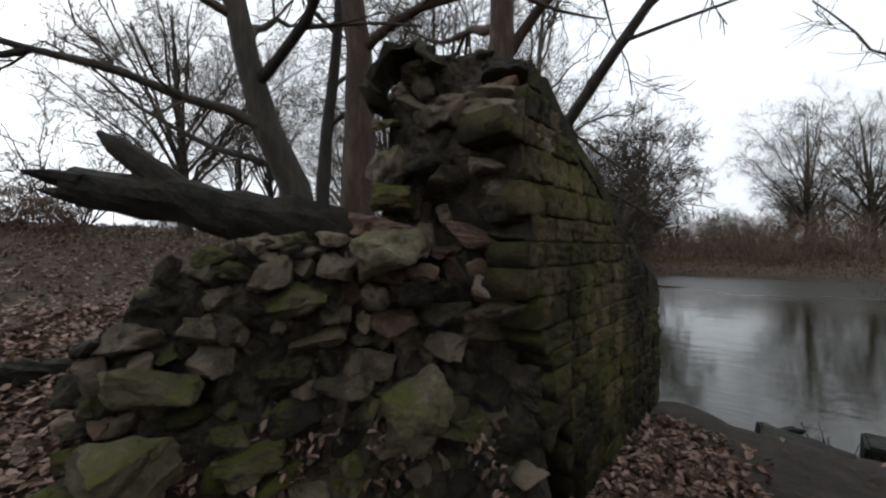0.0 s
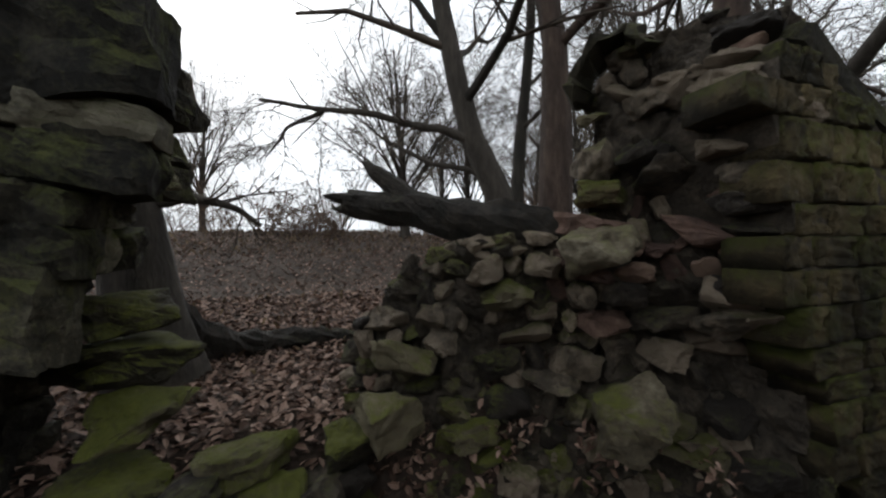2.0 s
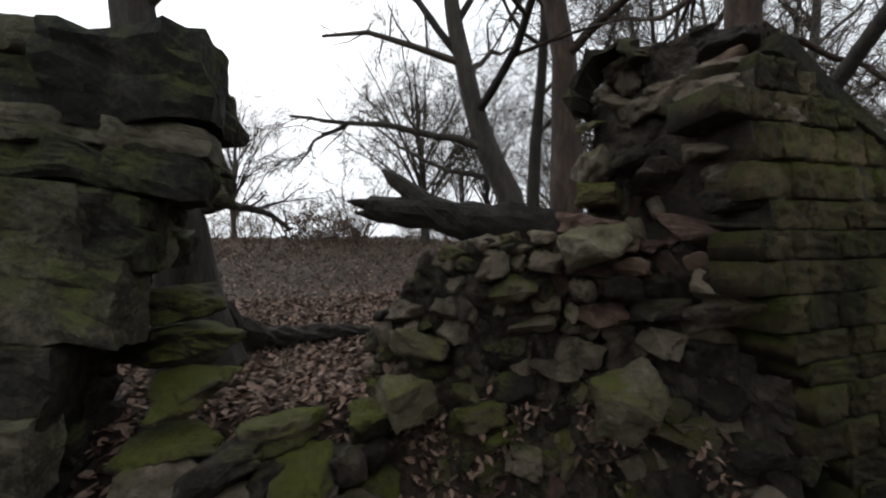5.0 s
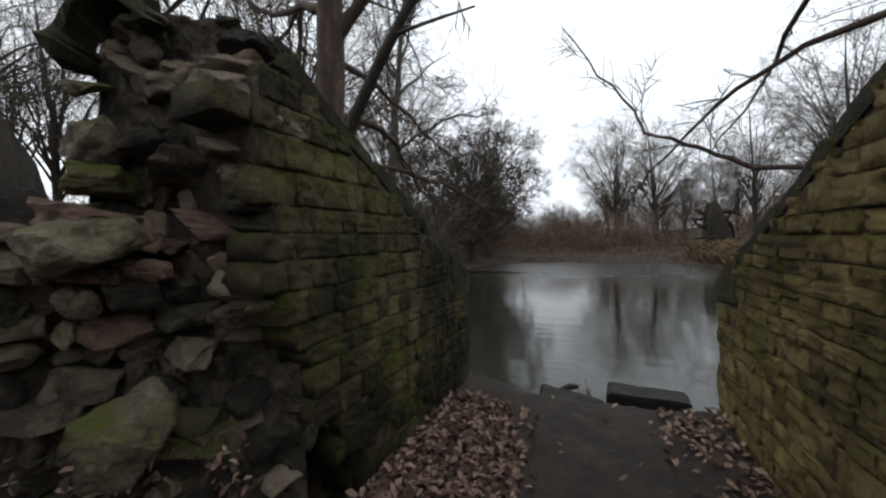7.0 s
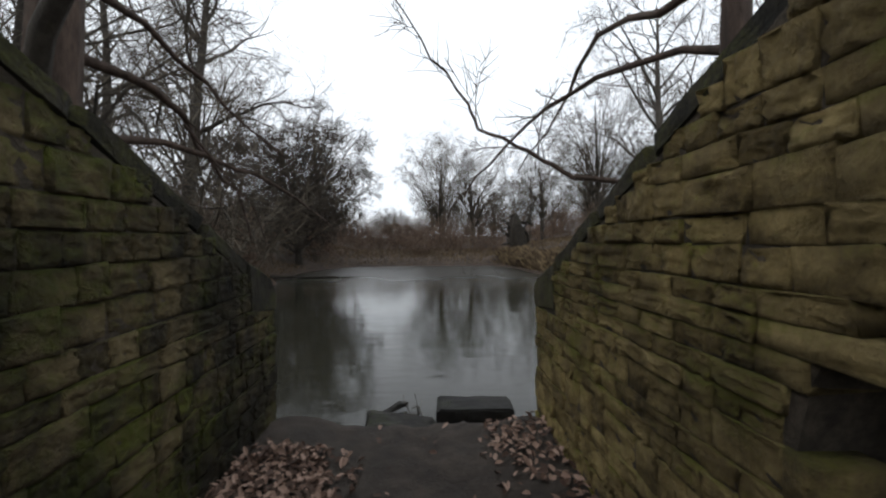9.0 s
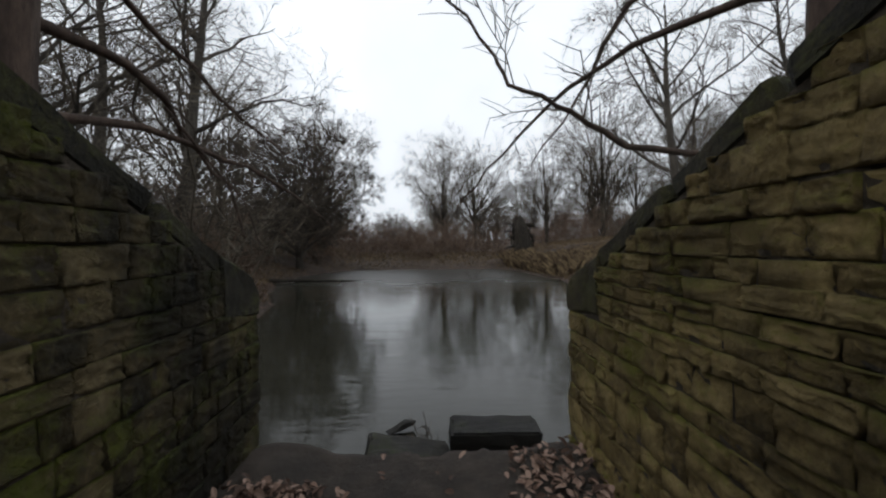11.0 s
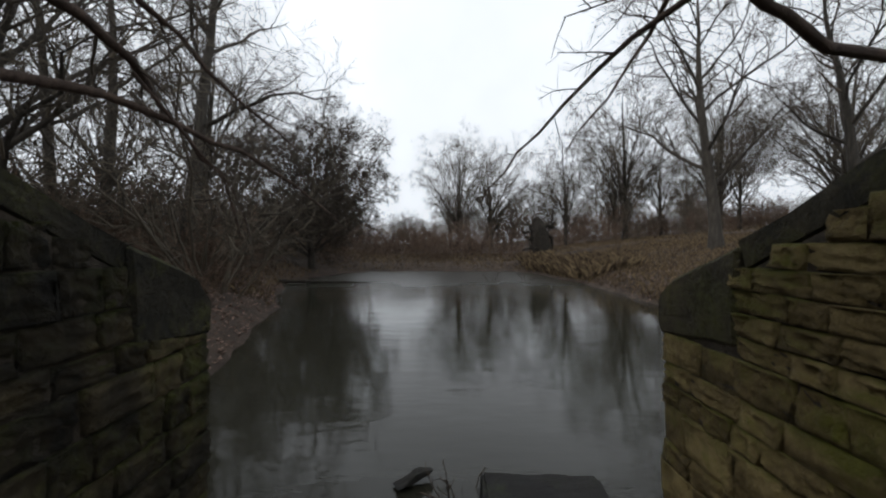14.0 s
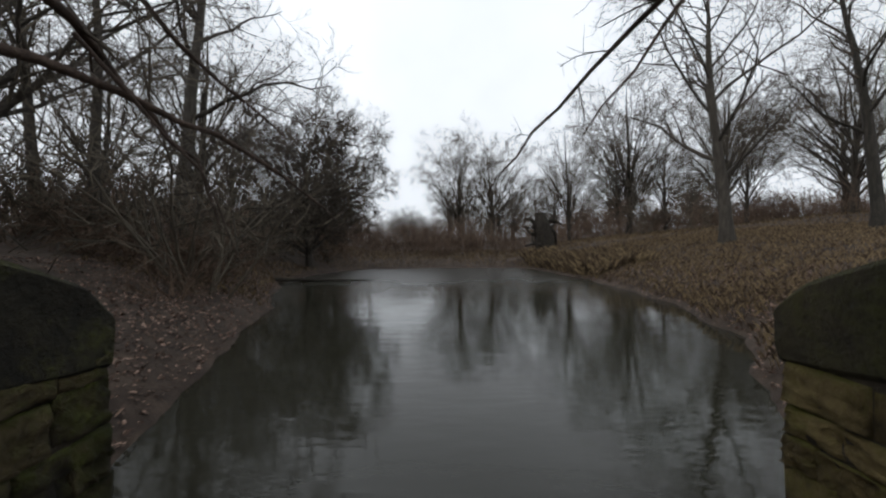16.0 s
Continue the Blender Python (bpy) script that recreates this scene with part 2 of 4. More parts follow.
class Tubes:
    """Collects tapered tubes into one mesh."""

    def __init__(self):
        self.v, self.f = [], []

    def add(self, pts, radii, sides, wob=0.0, rnd=random):
        prev = None
        n = len(pts)
        for i, p in enumerate(pts):
            d = (pts[min(i + 1, n - 1)] - pts[max(i - 1, 0)])
            if d.length < 1e-6:
                d = Vector((0, 0, 1))
            d.normalize()
            a = d.orthogonal().normalized() if prev is None else (prev - d * prev.dot(d)).normalized()
            prev = a
            c = d.cross(a)
            base = len(self.v)
            for k in range(sides):
                t = 2 * math.pi * k / sides
                rr = radii[i] * (1 + (rnd.uniform(-wob, wob) if wob else 0))
                self.v.append(p + (a * math.cos(t) + c * math.sin(t)) * rr)
            if i:
                for k in range(sides):
                    k2 = (k + 1) % sides
                    self.f.append((base - sides + k, base - sides + k2, base + k2, base + k))
        self.f.append(tuple(range(len(self.v) - sides, len(self.v))))

    def mesh(self, name, material, smooth=True):
        return mesh_of(name, self.v, self.f, material, smooth)


def wander(r, start, direction, length, steps, crook, lift):
    """A crooked branch line."""
    pts, d = [start.copy()], direction.normalized()
    for _ in range(steps):
        d = (d + Vector((r.gauss(0, crook), r.gauss(0, crook), r.gauss(0, crook) + lift))).normalized()
        pts.append(pts[-1] + d * (length / steps))
    return pts


def twigs_along(r, tubes, pts, radius, depth, spread, reach, sides, per, lift=0.05, start=0.25, fine=0.0035):
    """Side shoots on a branch line, and shoots on those, down to fine twigs."""
    if depth == 0:
        return
    n = len(pts) - 1
    for k in range(per):
        f = start + (1 - start) * (k + r.random()) / per
        i = min(int(f * n), n - 1)
        p = pts[i].lerp(pts[i + 1], f * n - i)
        d = (pts[i + 1] - pts[i]).normalized()
        side = d.cross(Vector((r.gauss(0, 1), r.gauss(0, 1), r.gauss(0, 1)))).normalized()
        way = d * r.uniform(0.5, 0.9) + side * spread
        ln = reach * (1.15 - 0.6 * f) * r.uniform(0.6, 1.2)
        rad = max(radius * (1 - 0.75 * f) * 0.55, fine)
        steps = 4 if depth > 2 else 3 if depth > 1 else 2
        sub = wander(r, p, way, ln, steps, 0.22, lift)
        tubes.add(sub, [rad * (1 - 0.6 * j / steps) for j in range(steps + 1)], sides if depth > 1 else 3)
        twigs_along(r, tubes, sub, rad, depth - 1, spread, reach * 0.5, max(3, sides - 1), max(3, per - 1), lift, 0.2, fine)


def tree(name, seed, base, height, radius, lean=(0, 0), first=0.3, limbs=9, reach=0.45, depth=3, per=6, droop=0.04, bark=None, twig=None,
         crook=0.035, label="", trunk_line=None, extra=(), group="", sides=9, up=0.75, fine=0.004):
    """Bare tree: thing > trunk, each limb, crown of branches and twigs."""
    r = random.Random(seed)
    bark, twig = bark or M_BARK, twig or M_TWIG
    root = new(name)
    root.location = base
    tagged(root, label, "tree", group)
    if trunk_line:
        pts = [Vector(p) - Vector(base) for p in trunk_line]
    else:
        pts = wander(r, Vector((0, 0, -0.3)), Vector((lean[0], lean[1], 1)), height, 11, crook, 0.06)
    n = len(pts) - 1
    t = Tubes()
    rad = [radius * (1.0 - 0.86 * (i / n)) * (1.35 if i == 0 else 1) for i in range(n + 1)]
    t.add(pts, rad, sides, 0.06, r)
    child("trunk", t.mesh("trunk", bark), root)
    crown = Tubes()
    for k in range(limbs):
        f = first + (0.97 - first) * (k + r.random() * 0.7) / limbs
        i = min(int(f * n), n - 1)
        p = pts[i].lerp(pts[i + 1], f * n - i)
        a = k * 2.4 + r.uniform(-0.5, 0.5)
        g = (f - first) / (1 - first)
        way = Vector((math.cos(a), math.sin(a), (up + 0.9 * g) * r.uniform(0.6, 1.4)))
        ln = height * reach * (0.62 + 0.5 * math.sin(math.pi * min(g * 0.9 + 0.15, 1))) * r.uniform(0.75, 1.15)
        lr = radius * (1 - 0.8 * f) * 0.45
        line = wander(r, p, way, ln, 7, 0.16, droop)
        lt = Tubes()
        lt.add(line, [lr * (1 - 0.8 * j / 7) for j in range(8)], 6)
        child("limb", lt.mesh("limb", bark), root)
        twigs_along(r, crown, line, lr, depth, 0.75, ln * 0.5, 4, per, 0.03, 0.2, fine)
    twigs_along(r, crown, pts[n // 2:], radius * 0.5, max(depth - 1, 1), 0.8, height * reach * 0.4, 4, per + 2, 0.05, 0.1, fine)
    for line, lr in extra:
        line = [Vector(p) - Vector(base) for p in line]
        path = []
        for i in range(len(line) - 1):
            kink = 0.022 * (line[i + 1] - line[i]).length
            path += [line[i].lerp(line[i + 1], j / 3) + Vector((r.gauss(0, kink), r.gauss(0, kink), r.gauss(0, kink))) for j in range(3)]
        path.append(line[-1])
        lt = Tubes()
        m = len(path) - 1
        lt.add(path, [lr * (1 - 0.75 * j / m) for j in range(m + 1)], 7, 0.08, r)
        child("limb", lt.mesh("limb", bark), root)
        twigs_along(r, crown, path, lr * 0.7, 2, 0.8, 0.55, 4, 9, -0.02, 0.3, 0.003)
    child("crown", crown.mesh("crown", twig), root)
    return root


def domed_tree(name, seed, base, height, width, clear, radius, limbs=22, per=7, fine=0.011, bark=None, twig=None, label="", group="", lean=0.0, depth=3):
    """Bare tree whose limbs fan out to a rounded crown of fine twigs: thing > trunk, each limb, crown."""
    r = random.Random(seed)
    bark, twig = bark or M_BARK, twig or M_TWIG
    root = new(name)
    root.location = base
    tagged(root, label, "tree", group)
    pts = wander(r, Vector((0, 0, -0.3)), Vector((lean, 0, 1)), height * 0.8, 9, 0.05, 0.05)
    t = Tubes()
    t.add(pts, [radius * (1 - 0.88 * i / 9) * (1.3 if i == 0 else 1) for i in range(10)], 8, 0.07, r)
    child("trunk", t.mesh("trunk", bark), root)
    crown = Tubes()
    low = height * clear
    mid_z, half = (low + height) / 2, (height - low) / 2
    for k in range(limbs):
        g = (k + 0.5) / limbs
        polar = math.acos(1 - 1.75 * g)
        a = k * 2.39996 + r.uniform(-0.3, 0.3)
        tip = Vector((math.sin(polar) * math.cos(a) * width, math.sin(polar) * math.sin(a) * width, mid_z + half * math.cos(polar))) * r.uniform(0.78, 0.98)
        f = min(0.85, max(0.08, (tip.z / height - 0.12) * r.uniform(0.45, 0.75)))
        i = int(f * 9)
        p = pts[i].lerp(pts[i + 1], f * 9 - i)
        bend = p.lerp(tip, 0.45) + Vector((0, 0, (tip - p).length * 0.1))
        line = []
        for j in range(8):
            u = j / 7
            q = p * (1 - u) ** 2 + bend * 2 * u * (1 - u) + tip * u * u
            line.append(q + Vector((r.gauss(0, 1), r.gauss(0, 1), r.gauss(0, 1))) * 0.018 * height * u * (1.2 - u))
        lr = radius * (1 - 0.75 * f) * 0.38
        lt = Tubes()
        lt.add(line, [max(lr * (1 - 0.85 * j / 7), fine) for j in range(8)], 5)
        child("limb", lt.mesh("limb", bark), root)
        twigs_along(r, crown, line, lr, depth, 0.85, (tip - p).length * 0.42, 4, per, 0.02, 0.22, fine)
    child("crown", crown.mesh("crown", twig), root)
    return root


# ---- ground and pond ----
WATER_Z = -0.3


def smooth01(t):
    t = np.clip(t, 0, 1)
    return t * t * (3 - 2 * t)


def ground_height(x, y):
    """Height of the ground: channel floor, banks on both sides, pond bed, far meadow."""
    x, y = np.asarray(x, float), np.asarray(y, float)
    shore_l = np.interp(y, [-1, 0.4, 3, 5.4, 8.2, 15.2, 19, 22, 25], [-1.7, -2.0, -3.0, -3.7, -4.5, -7.0, -7.0, -6.2, -4])
    shore_r = np.interp(y, [-1, 0.4, 2.6, 5.3, 9, 15, 19, 23, 25], [1.7, 2.2, 3.5, 5.25, 6.45, 6.7, 6.3, 6.0, 4])
    wav = 0.25 * np.sin(x * 1.3 + y * 0.9) * np.sin(y * 0.7 - x * 0.4) + 0.1 * np.sin(x * 3.1) * np.sin(y * 2.7)
    dl, dr, df = shore_l - x, x - shore_r, y - 24.0
    left = np.interp(dl + 0.5 * wav, [-3, -0.5, 0, 0.4, 1.5, 4, 8, 20, 200], [-0.8, -0.35, 0, 0.25, 0.6, 1.25, 2.0, 2.9, 5])
    right = np.interp(dr + 0.5 * wav, [-3, -0.5, 0, 0.4, 1.2, 4, 8, 30, 200], [-0.8, -0.35, 0, 0.3, 0.6, 1.05, 1.8, 4.0, 10])
    far = np.interp(df + 0.8 * wav, [-3, -0.5, 0, 0.5, 2, 10, 40, 300], [-0.8, -0.3, 0, 0.2, 0.5, 0.9, 1.6, 4])
    pond = WATER_Z + np.maximum(np.maximum(left, right), far)
    bank_l = np.interp(-x, [1.2, 3.5, 7, 10, 12, 30, 200], [0.7, 0.75, 1.05, 1.8, 2.2, 3.0, 6])
    mound = np.interp(y, [-3.7, -3.0, -2.2, -0.2, 1.5], [0, 0.75, 1.05, 0.2, 0]) * np.exp(-(np.maximum(-x - 2.4, 0) / 1.7) ** 2)
    bank_l = bank_l + mound
    bank_r = 0.75 - 0.55 * np.clip(y, -2.6, 0) + np.interp(x, [1, 4, 12, 200], [0, 0.1, 0.6, 4])
    bed = 0.0 + 0.11 * np.exp(-((x + 0.95) / 0.34) ** 2) * smooth01((y + 3.2) / 0.6) + 0.05 * np.exp(-((x - 1.05) / 0.2) ** 2)
    left_in = smooth01((-x - np.where(y > -2.3, 1.3, 1.62)) / 0.7)
    right_in = smooth01((x - 1.25) / 0.6)
    inland = bed * (1 - left_in) * (1 - right_in) + bank_l * left_in + bank_r * right_in
    k = smooth01((y + 1.6) / 2.4)
    side = np.where(np.abs(x) > 1.4, 1.0, 0.0)
    blend = inland * (1 - k) + pond * k
    channel = np.where(y > -0.12, pond, inland)
    z = np.where(side > 0, blend, channel)
    return z + 0.03 * wav * (np.abs(x) > 1.5)


def axis(edges):
    return np.unique(np.concatenate([np.arange(a, b, s) for a, b, s in edges]).round(4))


gx = axis([(-400, -60, 20), (-60, -16, 2), (-16, -6, 0.4), (-6, 6, 0.12), (6, 16, 0.4), (16, 60, 2), (60, 401, 20)])
gy = axis([(-400, -60, 20), (-60, -12, 2), (-12, -6, 0.4), (-6, 4, 0.12), (4, 26, 0.4), (26, 60, 2), (60, 401, 20)])
GX, GY = np.meshgrid(gx, gy)
GZ = ground_height(GX, GY)
rough_ground = np.array([noise.fractal(Vector((a * 1.7, b * 1.7, 0)), 1.0, 2.0, 4) for a, b in zip(GX.ravel(), GY.ravel())]).reshape(GX.shape)
GZ = GZ + rough_ground * np.where(np.abs(GX) < 1.3, 0.012, 0.06)
nx, ny = len(gx), len(gy)
faces = [(j * nx + i, j * nx + i + 1, (j + 1) * nx + i + 1, (j + 1) * nx + i) for j in range(ny - 1) for i in range(nx - 1)]
ground = new("ground", mesh_of("ground", np.stack([GX.ravel(), GY.ravel(), GZ.ravel()], 1).tolist(), faces, M_SOIL, True))
tagged(ground, "brown leaf-mould woodland ground around the pond", "ground", kind="structure")

bm = bmesh.new()
bmesh.ops.create_grid(bm, x_segments=2, y_segments=2, size=1)
for v in bm.verts:
    v.co = Vector((v.co.x * 14, 13.9 + v.co.y * 14, WATER_Z))
water = tagged(new("water", bm_mesh("water", bm, M_WATER)), "still grey-brown pond water reflecting sky and bare trees", "water", kind="structure")

# trodden mud floor of the channel with a broken stone edge at the water
bm = bmesh.new()
bmesh.ops.create_grid(bm, x_segments=44, y_segments=110, size=1)
for v in bm.verts:
    x, y = v.co.x * 1.16, -2.76 + v.co.y * 2.76
    edge = smooth01((y + 0.09 + 0.06 * fbm((x, 0, 0), 3)) / 0.09)
    leaf = 0.11 * math.exp(-((x + 0.95) / 0.34) ** 2) * float(smooth01((y + 3.2) / 0.6)) + 0.05 * math.exp(-((x - 1.05) / 0.2) ** 2)
    v.co = Vector((x, y + 0.02 * fbm((x, y, 1), 5) * float(edge), 0.018 + leaf + 0.02 * fbm((x, y, 0), 2.2) + 0.008 * fbm((x, y, 3), 9) - 0.5 * float(edge)))
floor = tagged(new("floor", bm_mesh("floor", bm, M_MUD, True)), "wet trodden mud floor between the stone walls", "floor", kind="structure")


# ---- the two wing walls ----
def coping_top(y):
    return 1.2 - 0.5 * y


BREAK_L = ([-0.5, 0.3, 0.6, 1.05, 1.2, 1.35, 1.65, 1.8, 2.1, 2.3, 2.6], [2.0, 2.05, 2.3, 2.36, 2.42, 2.64, 2.6, 2.68, 2.78, 2.72, 2.6])
BREAK_R = ([-0.5, 0.6, 0.92, 1.0, 1.1, 1.33, 1.51, 1.7, 2.0, 2.6], [2.3, 2.32, 2.34, 2.28, 2.34, 2.46, 2.52, 2.7, 2.95, 3.1])
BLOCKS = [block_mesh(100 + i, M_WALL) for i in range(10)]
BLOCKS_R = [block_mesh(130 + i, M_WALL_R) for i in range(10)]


def wing_wall(name, side, brk, label):
    """Sloping wall: mortar core, squared stones in courses, coping stones and a kneeler at the water's end."""
    r = random.Random(31 if side < 0 else 47)
    xf, back = 1.12 * side, 0.72 * side
    zs = [-0.6, 0.3, 0.9, 1.2, 1.5, 1.8, 2.1, 2.35]
    bm = bmesh.new()
    ring = [(-float(np.interp(z, *brk)) + 0.07, z) for z in zs] + [(-2.35, coping_top(-2.35) - 0.1), (-0.03, coping_top(-0.03) - 0.13), (-0.03, -0.6)]
    fr = [bm.verts.new((xf + 0.016 * side, y, z)) for y, z in ring]
    bk = [bm.verts.new((xf + back, y, z)) for y, z in ring]
    bm.faces.new(fr)
    bm.faces.new(bk)
    for i in range(len(ring)):
        j = (i + 1) % len(ring)
        bm.faces.new((fr[i], fr[j], bk[j], bk[i]))
    bmesh.ops.recalc_face_normals(bm, faces=bm.faces)
    bmesh.ops.triangulate(bm, faces=[f for f in bm.faces if len(f.verts) > 4])
    wall = tagged(new(name, bm_mesh(name, bm, M_CORE)), label, "wall", kind="structure")
    turn = 0 if side < 0 else 180
    z = -0.45
    while z < 2.42:
        h = r.choice((0.1, 0.125, 0.14, 0.155, 0.175))
        if 0.8 < z < 1.6 and side > 0:
            h = r.choice((0.085, 0.1, 0.125, 0.14))
        y1 = -0.02
        y_end = -float(np.interp(z + h / 2, *brk)) + r.uniform(-0.1, 0.09)
        y_min_top = (1.2 - 0.12 - (z + h)) / 0.5
        if z + h > 1.02:
            y1 = min(y1, y_min_top + 2 * h - 0.08)
        if 1.03 < z + h / 2 < 1.3:
            y1 = min(y1, -0.46)
        while y1 > y_end + 0.05:
            ln = r.uniform(0.14, 0.29) * (0.7 if r.random() < 0.3 else 1)
            if z + h > coping_top(y1) - 0.09:
                ln = min(ln, r.uniform(0.1, 0.14))
            y0 = max(y1 - ln, y_end)
            if y0 - y_end < 0.1:
                y0 = y_end
            top = min(z + h, coping_top((y0 + y1) / 2) - 0.09)
            if top - z > 0.04:
                proud = r.uniform(-0.006, 0.012)
                depth = r.uniform(0.2, 0.26)
                m = pose(xf + (depth / 2 - proud) * side, (y0 + y1) / 2, (z + top) / 2, r.uniform(-1.5, 1.5), r.uniform(-1, 1), turn + r.uniform(-1.5, 1.5))
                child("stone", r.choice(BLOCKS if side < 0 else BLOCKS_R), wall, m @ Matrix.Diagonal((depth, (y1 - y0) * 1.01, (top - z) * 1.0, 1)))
            y1 = y0 - 0.002
        z += h + 0.002
    # coping stones along the slope
    y1, slope = -0.455, math.atan(0.5)
    k = 0
    while y1 > (-2.5 if side < 0 else -3.0):
        ln = r.uniform(0.5, 0.8)
        y0 = max(y1 - ln, -2.52 if side < 0 else -3.05)
        bm = bmesh.new()
        bmesh.ops.create_cube(bm, size=1)
        bmesh.ops.bevel(bm, geom=list(bm.edges), offset=0.05, segments=1, affect="EDGES")
        bmesh.ops.subdivide_edges(bm, edges=list(bm.edges), cuts=2, use_grid_fill=True)
        for v in bm.verts:
            v.co = Vector((v.co.x * 0.5, v.co.y * (y1 - y0) / math.cos(slope) * 0.985, v.co.z * 0.1))
            v.co += Vector((fbm(v.co, 5, k), fbm(v.co, 5, k + 9), fbm(v.co, 4, k + 5))) * 0.022
        ym = (y0 + y1) / 2
        m = pose(xf + 0.258 * side, ym, coping_top(ym) - 0.05 + r.uniform(-0.012, 0.008), -math.degrees(slope) + r.uniform(-0.8, 0.8), 0, r.uniform(-1, 1))
        child("coping_stone", bm_mesh("coping_stone", bm, M_COPING), wall, m, "dark moss-grown coping stone")
        y1 = y0 - 0.008
        k += 1
    # kneeler block that ends the coping
    bm = bmesh.new()
    prof = [(-0.46, 1.04), (0.0, 0.99), (0.005, 1.16), (-0.1, 1.27), (-0.49, 1.43)]
    a = [bm.verts.new((xf - 0.004 * side, y, z)) for y, z in prof]
    b = [bm.verts.new((xf + 0.46 * side, y, z)) for y, z in prof]
    bm.faces.new(a)
    bm.faces.new(b)
    for i in range(5):
        bm.faces.new((a[i], a[(i + 1) % 5], b[(i + 1) % 5], b[i]))
    bmesh.ops.recalc_face_normals(bm, faces=bm.faces)
    bmesh.ops.bevel(bm, geom=list(bm.edges), offset=0.015, segments=1, affect="EDGES")
    bmesh.ops.triangulate(bm, faces=bm.faces)
    bmesh.ops.subdivide_edges(bm, edges=[e for e in bm.edges if e.calc_length() > 0.12], cuts=2)
    bmesh.ops.triangulate(bm, faces=bm.faces)
    for v in bm.verts:
        v.co += Vector((fbm(v.co, 4, 2), fbm(v.co, 4, 4), fbm(v.co, 4, 6))) * 0.016
    child("kneeler_stone", bm_mesh("kneeler_stone", bm, M_COPING), wall, None, "cracked dark end stone of the coping")
    return wall


# ---- ruined core of the left wall ----
ROCKS = [rock_mesh(i, M_RUBBLE, random.Random(i).uniform(0.75, 1.0), 18, "stone", 0.1, 1) for i in range(14)]
ROCKS_RED = [rock_mesh(40 + i, M_RED, 0.9, 18, "stone", 0.1, 1) for i in range(6)]
ROCKS_MOSS = [rock_mesh(60 + i, M_MOSSY, 0.85, 17, "stone", 0.1, 1) for i in range(8)]
CHIPS = [rock_mesh(80 + i, M_RUBBLE, 0.9, 10, "stone", 0.05) for i in range(5)]
PLAN = [(-1.13, -2.46), (-1.45, -2.66), (-1.76, -2.88), (-1.95, -3.18), (-2.1, -3.55), (-2.2, -3.85), (-2.38, -4.05), (-2.8, -4.0)]
PLAN_S = [0]
for p, q in zip(PLAN, PLAN[1:]):
    PLAN_S.append(PLAN_S[-1] + math.hypot(q[0] - p[0], q[1] - p[1]))


def ruin_front(s, z):
    """Broken face: plan line that leans out in a talus towards its foot, undercut beneath the upper stump."""
    x = float(np.interp(s, PLAN_S, [p[0] for p in PLAN]))
    y = float(np.interp(s, PLAN_S, [p[1] for p in PLAN]))
    talus = 0.42 * max(0.0, 1 - z / 0.85) ** 1.4 * float(np.interp(s, [0, 0.4, 0.9, 2.0, 2.3], [0.15, 0.7, 1, 0.8, 0.3]))
    hollow = 0.16 * math.exp(-((z - 1.05) / 0.22) ** 2) * float(np.interp(s, [0, 0.2, 0.9, 1.3, 1.6], [0.6, 1, 1, 0.7, 0]))
    hollow += 0.12 * math.exp(-((z - 1.78) / 0.12) ** 2) * float(np.interp(s, [0, 0.2, 0.6, 0.75], [0, 1, 1, 0]))
    nx_, ny_ = 0.8, -0.6
    o = talus - hollow
    return Vector((x + nx_ * o, y + ny_ * o, z))


def ruin_top(s):
    return float(np.interp(s, [0, 0.3, 0.5, 0.66, 0.78, 0.86, 1.2, 1.5, 1.75, 1.9, 2.05, 2.5], [2.5, 2.62, 2.6, 2.52, 2.36, 1.66, 1.64, 1.62, 1.5, 1.4, 1.2, 0.9]))


